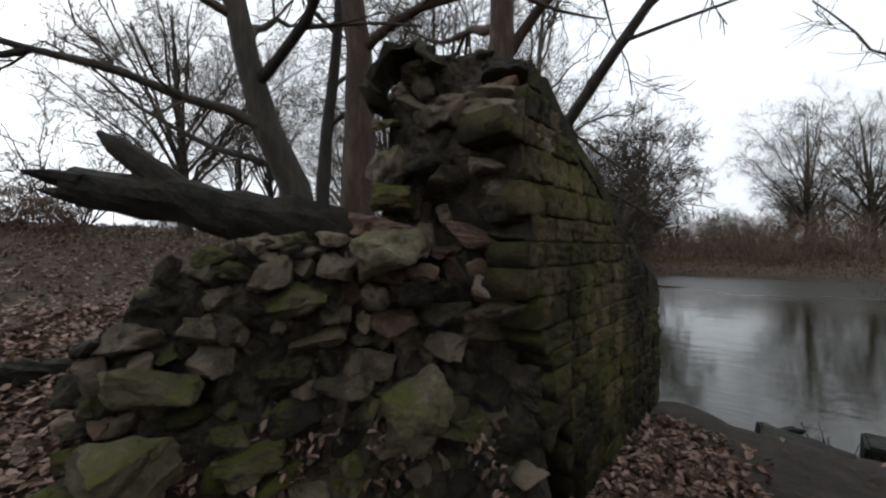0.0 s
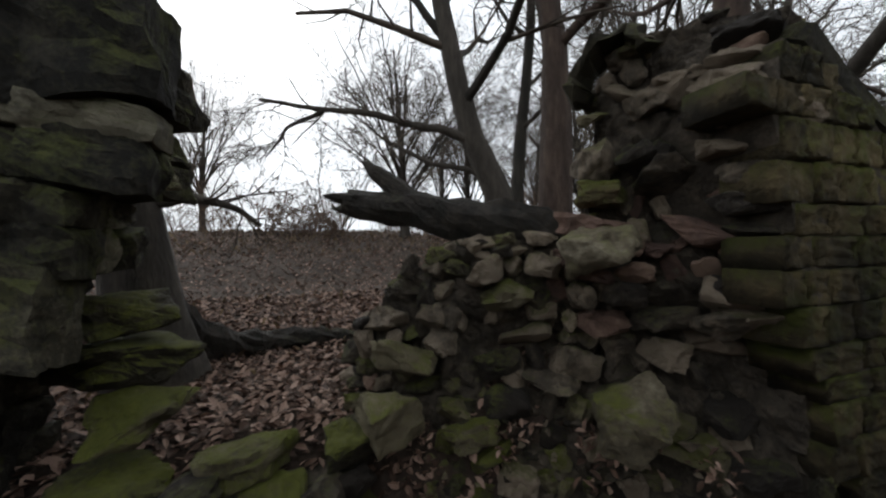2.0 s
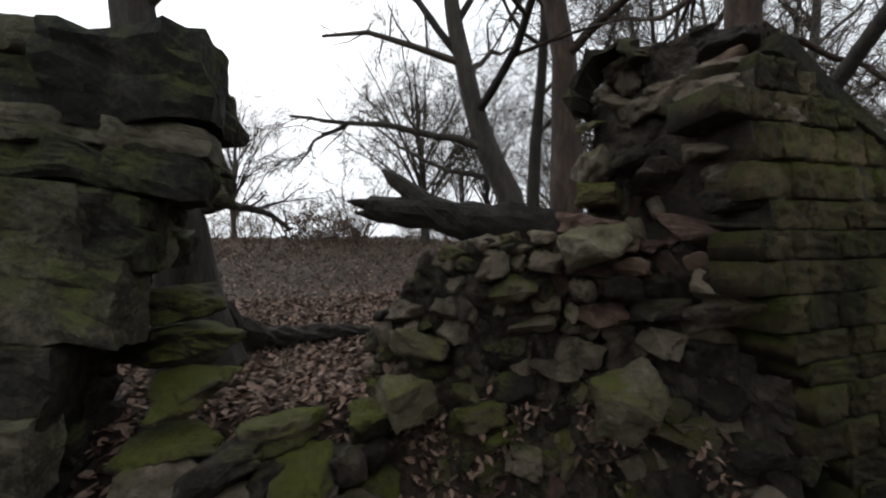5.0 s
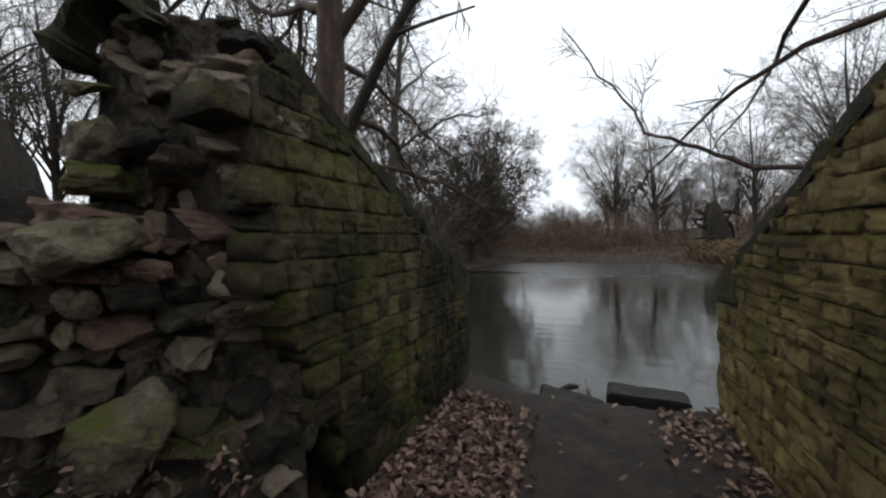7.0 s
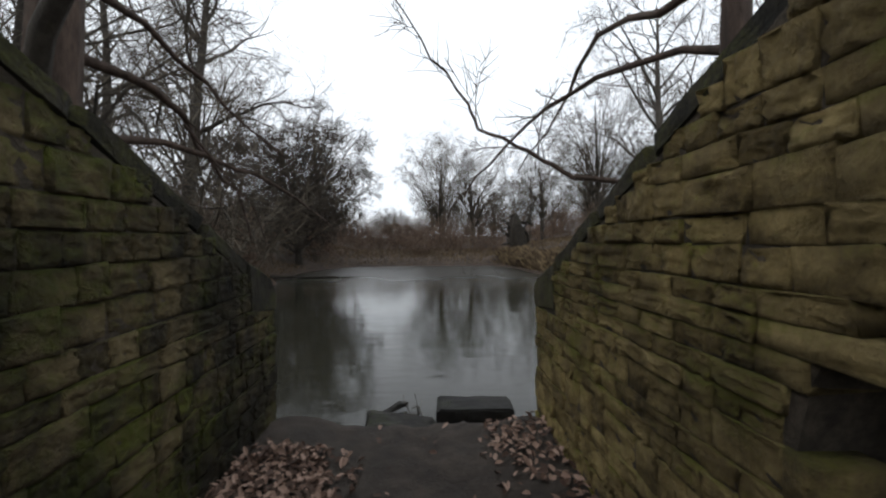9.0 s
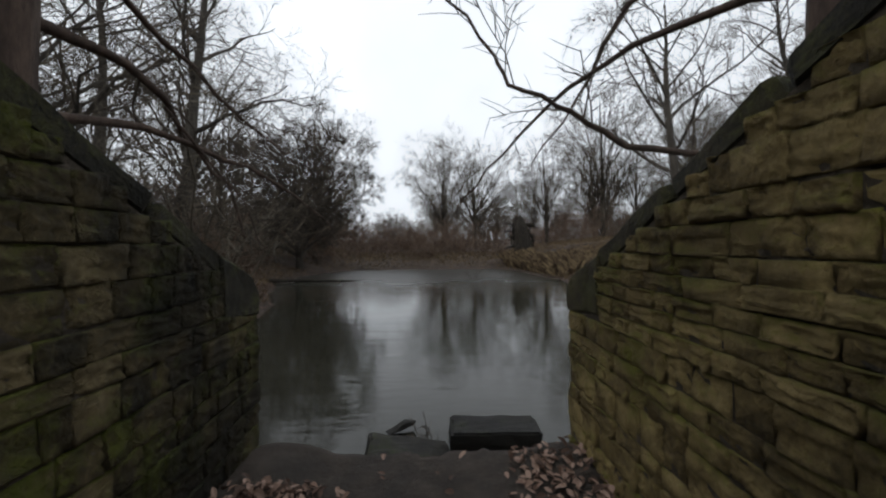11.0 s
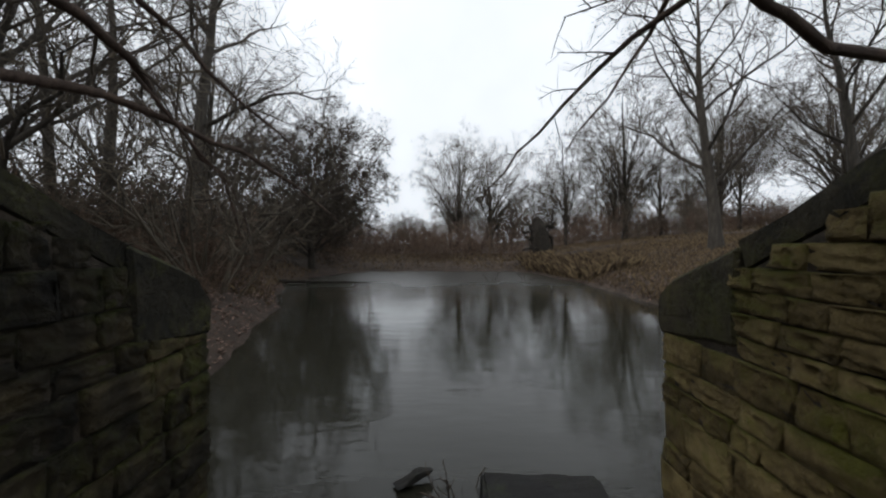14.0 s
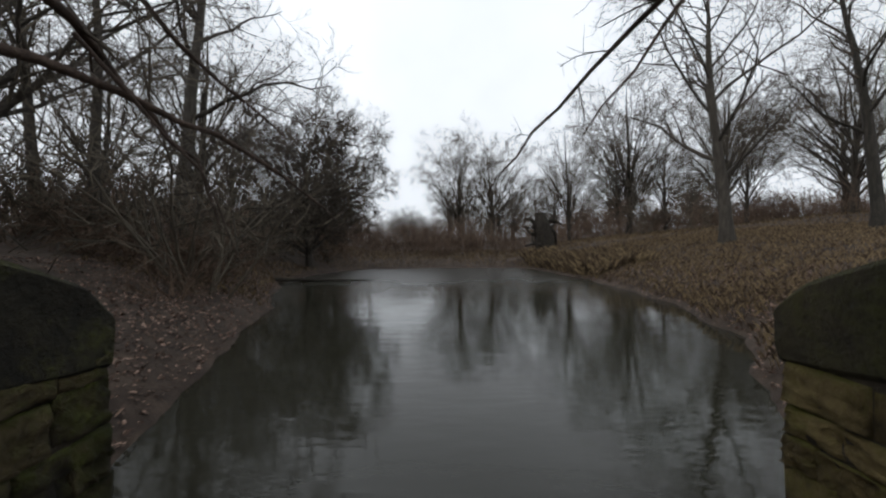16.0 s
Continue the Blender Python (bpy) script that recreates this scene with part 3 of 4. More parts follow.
def ruined_wall():
    cols, rows, smax = 130, 90, PLAN_S[-1]
    fr, bk = [], []
    for i in range(cols):
        s = smax * i / (cols - 1)
        for j in range(rows):
            z = -0.1 + (ruin_top(s) + 0.1) * j / (rows - 1)
            p = ruin_front(s, z)
            w = fbm(p, 4.5, 3) * 0.07
            bed = 0.02 * smooth01((0.75 - z) / 0.4) + fbm(p, 13, 8) * 0.022 - 0.045
            fr.append(p + Vector((bed + w, -bed - w, 0)))
            depth = float(np.interp(s, [0, 0.8, 1.2, 2.5], [0.55, 0.5, 0.55, 0.3]))
            bk.append(Vector((min(p.x, -1.2) - depth * 0.75, p.y + depth * 0.8, z - 0.05)))
    n = len(fr)
    fs = []
    for i in range(cols - 1):
        for j in range(rows - 1):
            a, b, c, d = i * rows + j, (i + 1) * rows + j, (i + 1) * rows + j + 1, i * rows + j + 1
            fs += [(a, b, c, d), (n + d, n + c, n + b, n + a)]
        t0, t1 = i * rows + rows - 1, (i + 1) * rows + rows - 1
        fs.append((t0, t1, n + t1, n + t0))
    for j in range(rows - 1):
        e = (cols - 1) * rows
        fs += [(j + 1, n + j + 1, n + j, j), (e + j, n + e + j, n + e + j + 1, e + j + 1)]
    wall = tagged(new("wall_ruin", mesh_of("wall_ruin", fr + bk, fs, M_CORE)), "collapsed rubble core of the stone wall, mossy and dark", "wall", kind="structure")
    r = random.Random(5)
    z = 0.02
    while z < 2.5:
        h = r.uniform(0.065, 0.15)
        s = r.uniform(0, 0.1)
        while s < smax:
            w = r.choice((0.07, 0.09, 0.12, 0.16, 0.2, 0.27))
            if z + h * 0.6 < ruin_top(s + w / 2) and r.random() > (0.25 if z < 0.62 and s > 0.35 else 0.08):
                p = ruin_front(s + w / 2, z + h / 2)
                high = s < 0.75 and 1.35 < z < 1.75
                kind = ROCKS_RED if (high and r.random() < 0.7) or r.random() < 0.04 else ROCKS_MOSS if (z < 0.7 and r.random() < 0.3) or (s > 1.2 and r.random() < 0.35) else ROCKS
                g = r.uniform(1.05, 1.3)
                m = Matrix.Translation(p + Vector((r.uniform(-0.12, 0.03), r.uniform(-0.03, 0.1), r.uniform(-0.03, 0.03))))
                m = m @ pose(0, 0, 0, r.uniform(-24, 24), r.uniform(-24, 24), r.uniform(0, 360)) @ Matrix.Diagonal((w * g, w * g * r.uniform(0.7, 1.1), h * g * r.uniform(0.95, 1.35), 1))
                child("stone", r.choice(kind), wall, m)
            s += w * r.uniform(0.85, 1.05)
        z += h
    # stones along the broken top
    for _ in range(60):
        s = r.uniform(0.0, 2.1)
        p = ruin_front(s, ruin_top(s)) + Vector((-1, 1.0, 0)) * r.uniform(0, 0.35)
        w = r.uniform(0.08, 0.2)
        m = Matrix.Translation(p) @ pose(0, 0, 0, r.uniform(-15, 15), r.uniform(-15, 15), r.uniform(0, 360)) @ Matrix.Diagonal((w, w * 0.8, w * 0.55, 1))
        child("stone", r.choice(ROCKS_MOSS if r.random() < 0.5 else ROCKS), wall, m)
    # chips of stone on the slope
    for _ in range(260):
        s, z = r.uniform(0.3, 2.2), 0.75 * r.random() ** 1.3
        p = ruin_front(s, z) + Vector((0.035, -0.03, 0.0))
        w = r.uniform(0.03, 0.085)
        m = Matrix.Translation(p) @ pose(0, 0, 0, r.uniform(-40, 40), r.uniform(-40, 40), r.uniform(0, 360)) @ Matrix.Diagonal((w, w * 0.8, w * 0.55, 1))
        child("stone", r.choice(CHIPS), wall, m)
    # thin stones bonded into the break of the facing
    for z in np.arange(0.15, 2.4, 0.115):
        y = -float(np.interp(z, *BREAK_L))
        m = pose(-1.29 + r.uniform(-0.04, 0.02), y + r.uniform(0.0, 0.08), z, r.uniform(-4, 4), r.uniform(-5, 5), r.uniform(-10, 10))
        child("stone", r.choice(BLOCKS if r.random() < 0.25 else ROCKS), wall, m @ Matrix.Diagonal((r.uniform(0.18, 0.28), r.uniform(0.14, 0.26), r.uniform(0.08, 0.14), 1)))
    return wall


def loose_stone(seed, at, size, turn, material, label, flat=0.8, group="", name="boulder", count=14):
    ob = new(name, rock_mesh(seed, material, flat, count, name, 0.1, 2))
    ob.matrix_basis = pose(*at, *turn) @ Matrix.Diagonal((*size, 1))
    return tagged(ob, label, "stone", group)


# ---- ruined pier beside the breach ----
PIER_CUT = ([0.0, 0.9, 1.2, 1.33, 1.53, 1.84, 1.89, 2.05, 2.15, 2.3, 2.6], [5.36, 5.36, 5.34, 5.2, 5.05, 5.02, 4.8, 4.82, 4.86, 4.8, 4.83])


def pier_stone(seed, sx, sy, sz):
    """Large squared stone with a worn, pitted face towards +x and chipped corners."""
    r = random.Random(seed)
    bm = bmesh.new()
    bmesh.ops.create_cube(bm, size=1.0)
    bmesh.ops.subdivide_edges(bm, edges=list(bm.edges), cuts=7, use_grid_fill=True)
    corner = {(i, j): (r.uniform(-0.07, 0.03), r.uniform(-0.07, 0.03)) for i in (-1, 1) for j in (-1, 1)}
    for v in bm.verts:
        cy, cz = corner[(1 if v.co.y > 0 else -1, 1 if v.co.z > 0 else -1)]
        k = abs(v.co.y * v.co.z) * 4
        p = Vector((v.co.x * sx, v.co.y * (sy + cy * k), v.co.z * (sz + cz * k)))
        # worn arrises
        wear = max(0, abs(v.co.y) - 0.36) + max(0, abs(v.co.z) - 0.36)
        if v.co.x > 0.2:
            p.x -= wear * 0.07
        q = p + Vector((seed * 3.1, seed * 1.7, 0))
        p += Vector((fbm(q, 3.0) * 0.06 + fbm(q, 10) * 0.028, fbm(q, 4, 3) * 0.04, fbm(q, 4, 6) * 0.04))
        v.co = p
    return bm_mesh("stone", bm, M_PALE)


def pier():
    r = random.Random(78)
    zs = [-0.1, 0.9, 1.2, 1.33, 1.53, 1.84, 1.9, 2.05, 2.15, 2.34]
    bm = bmesh.new()
    a, b = [], []
    for z in zs:
        y = -float(np.interp(z, *PIER_CUT)) - 0.1
        a.append(bm.verts.new((-1.93, y, z)))
        b.append(bm.verts.new((-2.5, y - 0.05, z)))
    a2, b2 = bm.verts.new((-1.93, -7.5, 2.34)), bm.verts.new((-2.5, -7.5, 2.34))
    a3, b3 = bm.verts.new((-1.93, -7.5, -0.1)), bm.verts.new((-2.5, -7.5, -0.1))
    fa, fb = a + [a2, a3], b + [b2, b3]
    bm.faces.new(fa)
    bm.faces.new(fb)
    for i in range(len(fa)):
        j = (i + 1) % len(fa)
        bm.faces.new((fa[i], fa[j], fb[j], fb[i]))
    bmesh.ops.recalc_face_normals(bm, faces=bm.faces)
    bmesh.ops.triangulate(bm, faces=bm.faces)
    p = tagged(new("wall_pier", bm_mesh("wall_pier", bm, M_CORE)), "ruined pier of large worn stones, overhanging, lichen-covered", "wall", kind="structure")
    seed = 900
    courses = [(0.0, 0.34), (0.34, 0.66), (0.66, 0.98), (0.98, 1.27), (1.27, 1.55), (1.55, 1.86), (1.86, 2.16), (2.16, 2.5)]
    for z0, z1 in courses:
        h = z1 - z0
        y = -float(np.interp((z0 + z1) / 2, *PIER_CUT))
        out = 0.17 * max(0.0, 1 - z0 / 1.1)
        while y > -7.3:
            ln = r.uniform(0.22, 0.66)
            split = r.random() < 0.28
            for lo, hi in (((z0, z0 + h * 0.55), (z0 + h * 0.55, z1)) if split else ((z0, z1),)):
                m = pose(-2.0 + out + 0.05 * fbm((0, y, lo), 1.6, 4) + r.uniform(-0.012, 0.012), y - ln / 2, (lo + hi) / 2 + r.uniform(-0.03, 0.03), r.uniform(-6, 6), r.uniform(-4, 4), r.uniform(-3, 3))
                top = r.uniform(-0.05, 0.02) if z1 > 2.4 else 0
                child("stone", pier_stone(seed, 0.26, ln * 1.14, (hi - lo) * 1.16 + top), p, m)
                seed += 1
            y -= ln
        # stones on the broken end
        y = -float(np.interp((z0 + z1) / 2, *PIER_CUT))
        for x in (-2.2, -2.4):
            for lo, hi in ((z0, z0 + h / 2), (z0 + h / 2, z1)):
                m = pose(x + r.uniform(-0.02, 0.02), y - 0.16 + r.uniform(-0.07, 0.04), (lo + hi) / 2, r.uniform(-6, 6), r.uniform(-6, 6), 90 + r.uniform(-14, 14))
                child("stone", pier_stone(seed, 0.3, 0.25, (hi - lo) * 1.06), p, m)
                seed += 1
    return p


def log_thing(name, pts, radii, label, category="log", wob=0.14, branch=None, material=None):
    """Fallen trunk: bark body with a broken, splintered end."""
    r = random.Random(len(name) * 13)
    root = new(name)
    root.location = pts[0]
    tagged(root, label, category)
    line = [Vector(p) - Vector(pts[0]) for p in pts]
    fine, rad = [], []
    for i in range(len(line) - 1):
        for j in range(5):
            fine.append(line[i].lerp(line[i + 1], j / 5) + Vector([r.gauss(0, 0.008) for _ in range(3)]))
            rad.append(radii[i] + (radii[i + 1] - radii[i]) * j / 5)
    fine.append(line[-1])
    rad.append(radii[-1])
    t = Tubes()
    t.add(fine, rad, 14, wob, r)
    child("trunk", t.mesh("trunk", material or M_LOG, False), root)
    for k in range(5):
        t = Tubes()
        d = (line[-1] - line[-2]).normalized()
        off = Vector([r.uniform(-1, 1) for _ in range(3)]) * radii[-1] * 0.55
        t.add([line[-1] + off - d * 0.1, line[-1] + off + d * 0.03, line[-1] + off * 1.1 + d * r.uniform(0.05, 0.16)], [radii[-1] * 0.5, radii[-1] * 0.36, 0.004], 6, 0.2, r)
        child("splinter", t.mesh("splinter", material or M_LOG, False), root)
    if branch:
        bl = [Vector(p) - Vector(pts[0]) for p in branch[0]]
        t = Tubes()
        t.add(bl, branch[1], 10, wob, r)
        child("branch_stub", t.mesh("branch_stub", material or M_LOG, False), root)
    return root


def gz(x, y):
    return float(ground_height(x, y))


# ---- walls, ruins and loose stones ----
wing_wall("wall_left", -1, BREAK_L, "sloping wing wall of mossy squared sandstone, broken at one end")
wing_wall("wall_right", 1, BREAK_R, "sloping wing wall of ochre sandstone courses, broken at one end")
ruined_wall()
pier()


def low_rubble(name, line, tops, out, seed, label, kinds):
    """Low remnant: earth core with stones laid on its face and top."""
    r = random.Random(seed)
    t, n = [], len(line)
    fs = []
    for (x, y), z in zip(line, tops):
        o = Vector(out)
        t += [(x + o.x * 0.35, y + o.y * 0.35, -0.1), (x, y, z - 0.06), (x - o.x * 0.4, y - o.y * 0.4, z - 0.06), (x - o.x * 0.5, y - o.y * 0.5, -0.1)]
    for i in range(n - 1):
        for k in range(3):
            fs.append((4 * i + k, 4 * i + k + 1, 4 * i + 5 + k, 4 * i + 4 + k))
    fs += [(3, 2, 1, 0), tuple(4 * (n - 1) + k for k in range(4))]
    wall = tagged(new(name, mesh_of(name, t, fs, M_CORE)), label, "wall", kind="structure")
    for i in range(n - 1):
        (xa, ya), (xb, yb) = line[i], line[i + 1]
        ln = math.hypot(xb - xa, yb - ya)
        z = 0.04
        while z < max(tops[i], tops[i + 1]):
            s = r.uniform(0, 0.1)
            h = r.uniform(0.12, 0.19)
            while s < ln:
                w = r.uniform(0.16, 0.34)
                f = min((s + w / 2) / ln, 1)
                top = tops[i] * (1 - f) + tops[i + 1] * f
                if z < top - 0.05:
                    k = 0.33 * max(0, 1 - z / max(top, 0.1))
                    p = Vector((xa + (xb - xa) * f + out[0] * k, ya + (yb - ya) * f + out[1] * k, z + h / 2))
                    m = Matrix.Translation(p) @ pose(0, 0, 0, r.uniform(-13, 13), r.uniform(-13, 13), r.uniform(0, 360)) @ Matrix.Diagonal((w * 1.15, w * r.uniform(0.75, 1.1), h * 1.35, 1))
                    child("stone", r.choice(kinds), wall, m)
                s += w * 0.9
            z += h * 0.95
    return wall


low_rubble("wall_sill", [(-2.2, -3.95), (-2.0, -4.25), (-1.95, -4.6), (-1.9, -4.95)], [0.75, 0.66, 0.66, 0.7], (1, 0, 0), 8, "low mossy stone remnant across the breach in the wall", ROCKS_MOSS + ROCKS[:4])
low_rubble("wall_break", [(1.5, -2.3), (1.66, -2.75), (1.9, -3.2), (2.3, -3.6)], [1.75, 1.5, 1.2, 1.0], (-0.6, -0.3, 0), 9, "broken rubble core behind the facing of the wall", ROCKS + ROCKS_RED[:2])
low_rubble("wall_back", [(1.9, -3.4), (1.8, -4.6), (1.8, -7.5)], [1.5, 1.6, 1.6], (-1, 0, 0), 10, "overgrown remnant of a rubble wall", ROCKS_MOSS + ROCKS)
for seed, x, y, z, sx, sy, sz in ((301, 1.32, -2.5, 0.86, 0.34, 0.4, 0.1), (302, 1.26, -2.6, 0.66, 0.3, 0.44, 0.11), (303, 1.44, -2.5, 1.24, 0.3, 0.3, 0.1), (304, 1.25, -2.85, 0.38, 0.4, 0.5, 0.26), (305, 1.22, -3.1, 0.16, 0.45, 0.5, 0.3)):
    loose_stone(seed, (x, y, z), (sx, sy, sz), (4, 3, 20), M_WALL_R, "broken sandstone slab in the wall's torn end", group="slabs of the broken wall end", name="stone_slab")

loose_stone(11, (-1.74, -2.93, 1.85), (0.23, 0.2, 0.15), (0, 4, 38), M_WALL, "squared ochre stone sticking out of the ruin", 0.95, name="stone_block", count=26)
loose_stone(12, (-1.63, -3.04, 1.6), (0.36, 0.3, 0.28), (8, -18, 40), M_BOULDER, "pale boulder capped with bright moss on the ruin", 0.85, count=18)
loose_stone(13, (-1.5, -2.98, 0.84), (0.33, 0.3, 0.32), (25, -14, 60), M_BOULDER, "large pale stone tumbled onto the rubble slope", 0.85, count=16)
loose_stone(14, (-2.08, -3.84, 1.06), (0.34, 0.25, 0.21), (-8, 14, 75), M_MOSSY, "wedge-shaped ochre stone at the ruin's corner", 0.8, count=13)
loose_stone(15, (-2.0, -3.96, 0.84), (0.3, 0.28, 0.28), (10, 5, 20), M_MOSSY, "thickly mossed boulder at the ruin's corner", 0.9, count=20)
loose_stone(16, (-2.02, -4.51, 0.74), (0.26, 0.44, 0.19), (3, -6, 8), M_MOSSY, "flat mossy sill stone in the breach", 0.8, group="sill stones of the breach", name="sill_stone", count=16)
loose_stone(17, (-2.0, -4.16, 0.75), (0.26, 0.3, 0.22), (-4, 5, 24), M_MOSSY, "flat mossy sill stone in the breach", 0.8, group="sill stones of the breach", name="sill_stone", count=15)
loose_stone(21, (-2.3, -5.02, 1.13), (0.5, 0.46, 0.26), (2, -3, 40), M_MOSSY, "moss-topped ledge stone of the pier", 0.8, name="ledge_stone", count=20)
loose_stone(18, (-2.06, -4.95, 0.95), (0.34, 0.46, 0.2), (5, 12, -12), M_MOSSY, "flat mossy sill stone in the breach", 0.8, group="sill stones of the breach", name="sill_stone", count=15)
loose_stone(19, (-2.3, -5.03, 1.34), (0.42, 0.44, 0.22), (3, 2, 15), M_MOSSY, "moss-topped ledge stone of the pier", 0.8, name="ledge_stone", count=22)
loose_stone(20, (-2.02, -4.98, 0.72), (0.36, 0.42, 0.24), (-3, 2, 5), M_MOSSY, "moss-topped ledge stone of the pier", 0.8, name="ledge_stone", count=22)
r = random.Random(91)
for k in range(15):
    x, y = r.uniform(-1.75, -1.25), r.uniform(-4.9, -2.6)
    x -= 0.12 * (y < -3.6)
    w = r.uniform(0.18, 0.34)
    z = max(gz(x, y), 0.42 * (1 - (x + 1.2) / -0.7) * 0 + 0.05)
    loose_stone(400 + k, (x, y, z + w * 0.12), (w, w * r.uniform(0.7, 1), w * r.uniform(0.55, 0.8)), (r.uniform(-15, 15), r.uniform(-15, 15), r.uniform(0, 360)), M_MOSSY if r.random() < 0.6 else M_RUBBLE,
                "fallen mossy stone among leaves below the ruin", group="fallen stones below the ruin", name="fallen_stone")


def arched_slab():
    """Curled remnant of bonding mortar that arches over the stump's top."""
    bm = bmesh.new()
    rings = []
    for i in range(13):
        a = radians(200 - 165 * i / 12)
        c = Vector((-1.7, -2.83, 2.4))
        along = Vector((0.66, 0.4, 0)).normalized()
        mid = c + along * (0.2 * math.cos(a)) + Vector((0, 0, 0.18 * math.sin(a)))
        nrm = (along * math.cos(a) + Vector((0, 0, math.sin(a)))).normalized()
        wide = Vector((0.5, -0.85, 0)).normalized()
        th = 0.05 + 0.015 * math.sin(i * 2.1)
        ring = [mid + wide * sx * (0.1 + 0.03 * math.sin(i * 1.3)) + nrm * sz * th for sx, sz in ((-1, -0.6), (1, -0.6), (1.05, 0.3), (0.5, 1), (-0.5, 1), (-1.05, 0.3))]
        rings.append([bm.verts.new(p + Vector((fbm(p, 6, 1), fbm(p, 6, 2), fbm(p, 6, 3))) * 0.07) for p in ring])
    for p, q in zip(rings, rings[1:]):
        for k in range(6):
            bm.faces.new((p[k], p[(k + 1) % 6], q[(k + 1) % 6], q[k]))
    bm.faces.new(rings[0])
    bm.faces.new(rings[-1])
    bmesh.ops.recalc_face_normals(bm, faces=bm.faces)
    return tagged(new("curled_slab", bm_mesh("curled_slab", bm, M_COPING)), "dark curled slab arching over the ruined stump", "stone")


arched_slab()


def stone_block(name, lo, hi, turn, material, label, seed):
    bm = bmesh.new()
    bmesh.ops.create_cube(bm, size=1)
    bmesh.ops.bevel(bm, geom=list(bm.edges), offset=0.035, segments=2, affect="EDGES")
    size = [h - l for l, h in zip(lo, hi)]
    bmesh.ops.subdivide_edges(bm, edges=[e for e in bm.edges if e.calc_length() > 0.4], cuts=4, use_grid_fill=True)
    for v in bm.verts:
        v.co = Vector([c * s for c, s in zip(v.co, size)])
        v.co += Vector((fbm(v.co, 6, seed), fbm(v.co, 6, seed + 2), fbm(v.co, 6, seed + 4))) * 0.02
    ob = new(name, bm_mesh(name, bm, material, False))
    ob.matrix_basis = pose(*[(l + h) / 2 for l, h in zip(lo, hi)], *turn)
    return tagged(ob, label, "stone")


stone_block("stone_block", (0.25, 0.1, -0.42), (0.96, 0.4, 0.035), (0, 1, -3), M_WETSTONE, "long dark wet stone block at the water's edge", 3)
stone_block("tilted_slab", (-0.42, 0.0, -0.4), (0.22, 0.3, -0.07), (6, 12, 5), M_WETSTONE, "tilted dark stone slab at the water's edge", 5)
loose_stone(33, (-0.17, 0.8, -0.25), (0.34, 0.16, 0.13), (0, -6, 22), M_WETSTONE, "pointed dark stone standing in the shallow water", 0.7, name="water_stone", count=9)

# fallen log that lies on the ruin, and roots over the leaves
log_thing("fallen_log", [(-1.86, -2.78, 1.62), (-2.1, -3.13, 1.71), (-2.48, -3.6, 1.82), (-2.83, -4.02, 1.92)], [0.1, 0.13, 0.12, 0.085], "dark rotting log with moss, resting on the rubble",
          branch=([(-2.48, -3.6, 1.84), (-2.6, -3.73, 1.98), (-2.7, -3.86, 2.11), (-2.77, -3.92, 2.18)], [0.075, 0.07, 0.05, 0.014]))
ROOT = [(-3.4, -5.3, 0.5), (-3.55, -5.1, 0.22), (-3.7, -4.85, 0.08), (-3.75, -4.45, 0.06), (-3.75, -4.1, 0.05), (-3.8, -3.75, 0.02)]
log_thing("surface_root", [(x, y, gz(x, y) + h) for x, y, h in ROOT], [0.17, 0.14, 0.12, 0.11, 0.09, 0.04], "thick mossy root running over the leaf litter", "root", wob=0.2)
log_thing("fallen_branch", [(-7.3, 15.2, -0.15), (-6.0, 15.6, -0.22), (-4.5, 15.8, -0.26), (-3.3, 16.0, -0.29)], [0.09, 0.07, 0.05, 0.02], "dark fallen branch lying in the pond's shallows", "branch")

# ---- trees by the ruin ----
tree("tree", 1, (-3.2, -2.05, 1.45), 10, 0.19, first=0.42, limbs=8, bark=M_BARKR, label="slim upright tree with ruddy bark behind the ruin", crook=0.025, reach=0.3,
     trunk_line=[(-3.2, -2.1, 1.0), (-3.2, -2.08, 1.9), (-3.21, -2.05, 2.7), (-3.2, -2.05, 3.5), (-3.25, -2.2, 4.6), (-3.2, -2.3, 6), (-3.1, -2.2, 8), (-3.1, -2.3, 10.5)])
tree("tree", 2, (-3.2, -2.65, 1.3), 8, 0.14, first=0.35, limbs=9, label="leaning dark tree with a low crooked limb", reach=0.34, per=6,
     trunk_line=[(-3.15, -2.55, 1.0), (-3.2, -2.69, 2.1), (-3.2, -2.92, 2.55), (-3.2, -3.05, 3.0), (-3.2, -3.19, 3.66), (-3.3, -3.3, 5), (-3.4, -3.2, 7), (-3.5, -3.3, 9)],
     extra=[([(-3.2, -2.93, 2.52), (-3.2, -3.2, 2.6), (-3.2, -3.73, 2.66), (-3.2, -4.15, 2.66), (-3.2, -4.58, 2.68)], 0.045), ([(-3.2, -4.15, 2.66), (-3.25, -4.4, 2.5), (-3.3, -4.55, 2.3)], 0.02),
            ([(-3.2, -2.75, 2.2), (-3.6, -3.4, 2.5), (-4.0, -3.9, 3.0)], 0.03)])
tree("tree", 3, (-5.4, -1.2, 1.2), 9, 0.12, first=0.25, limbs=9, label="bare grey tree on the leafy bank", reach=0.36, per=7)
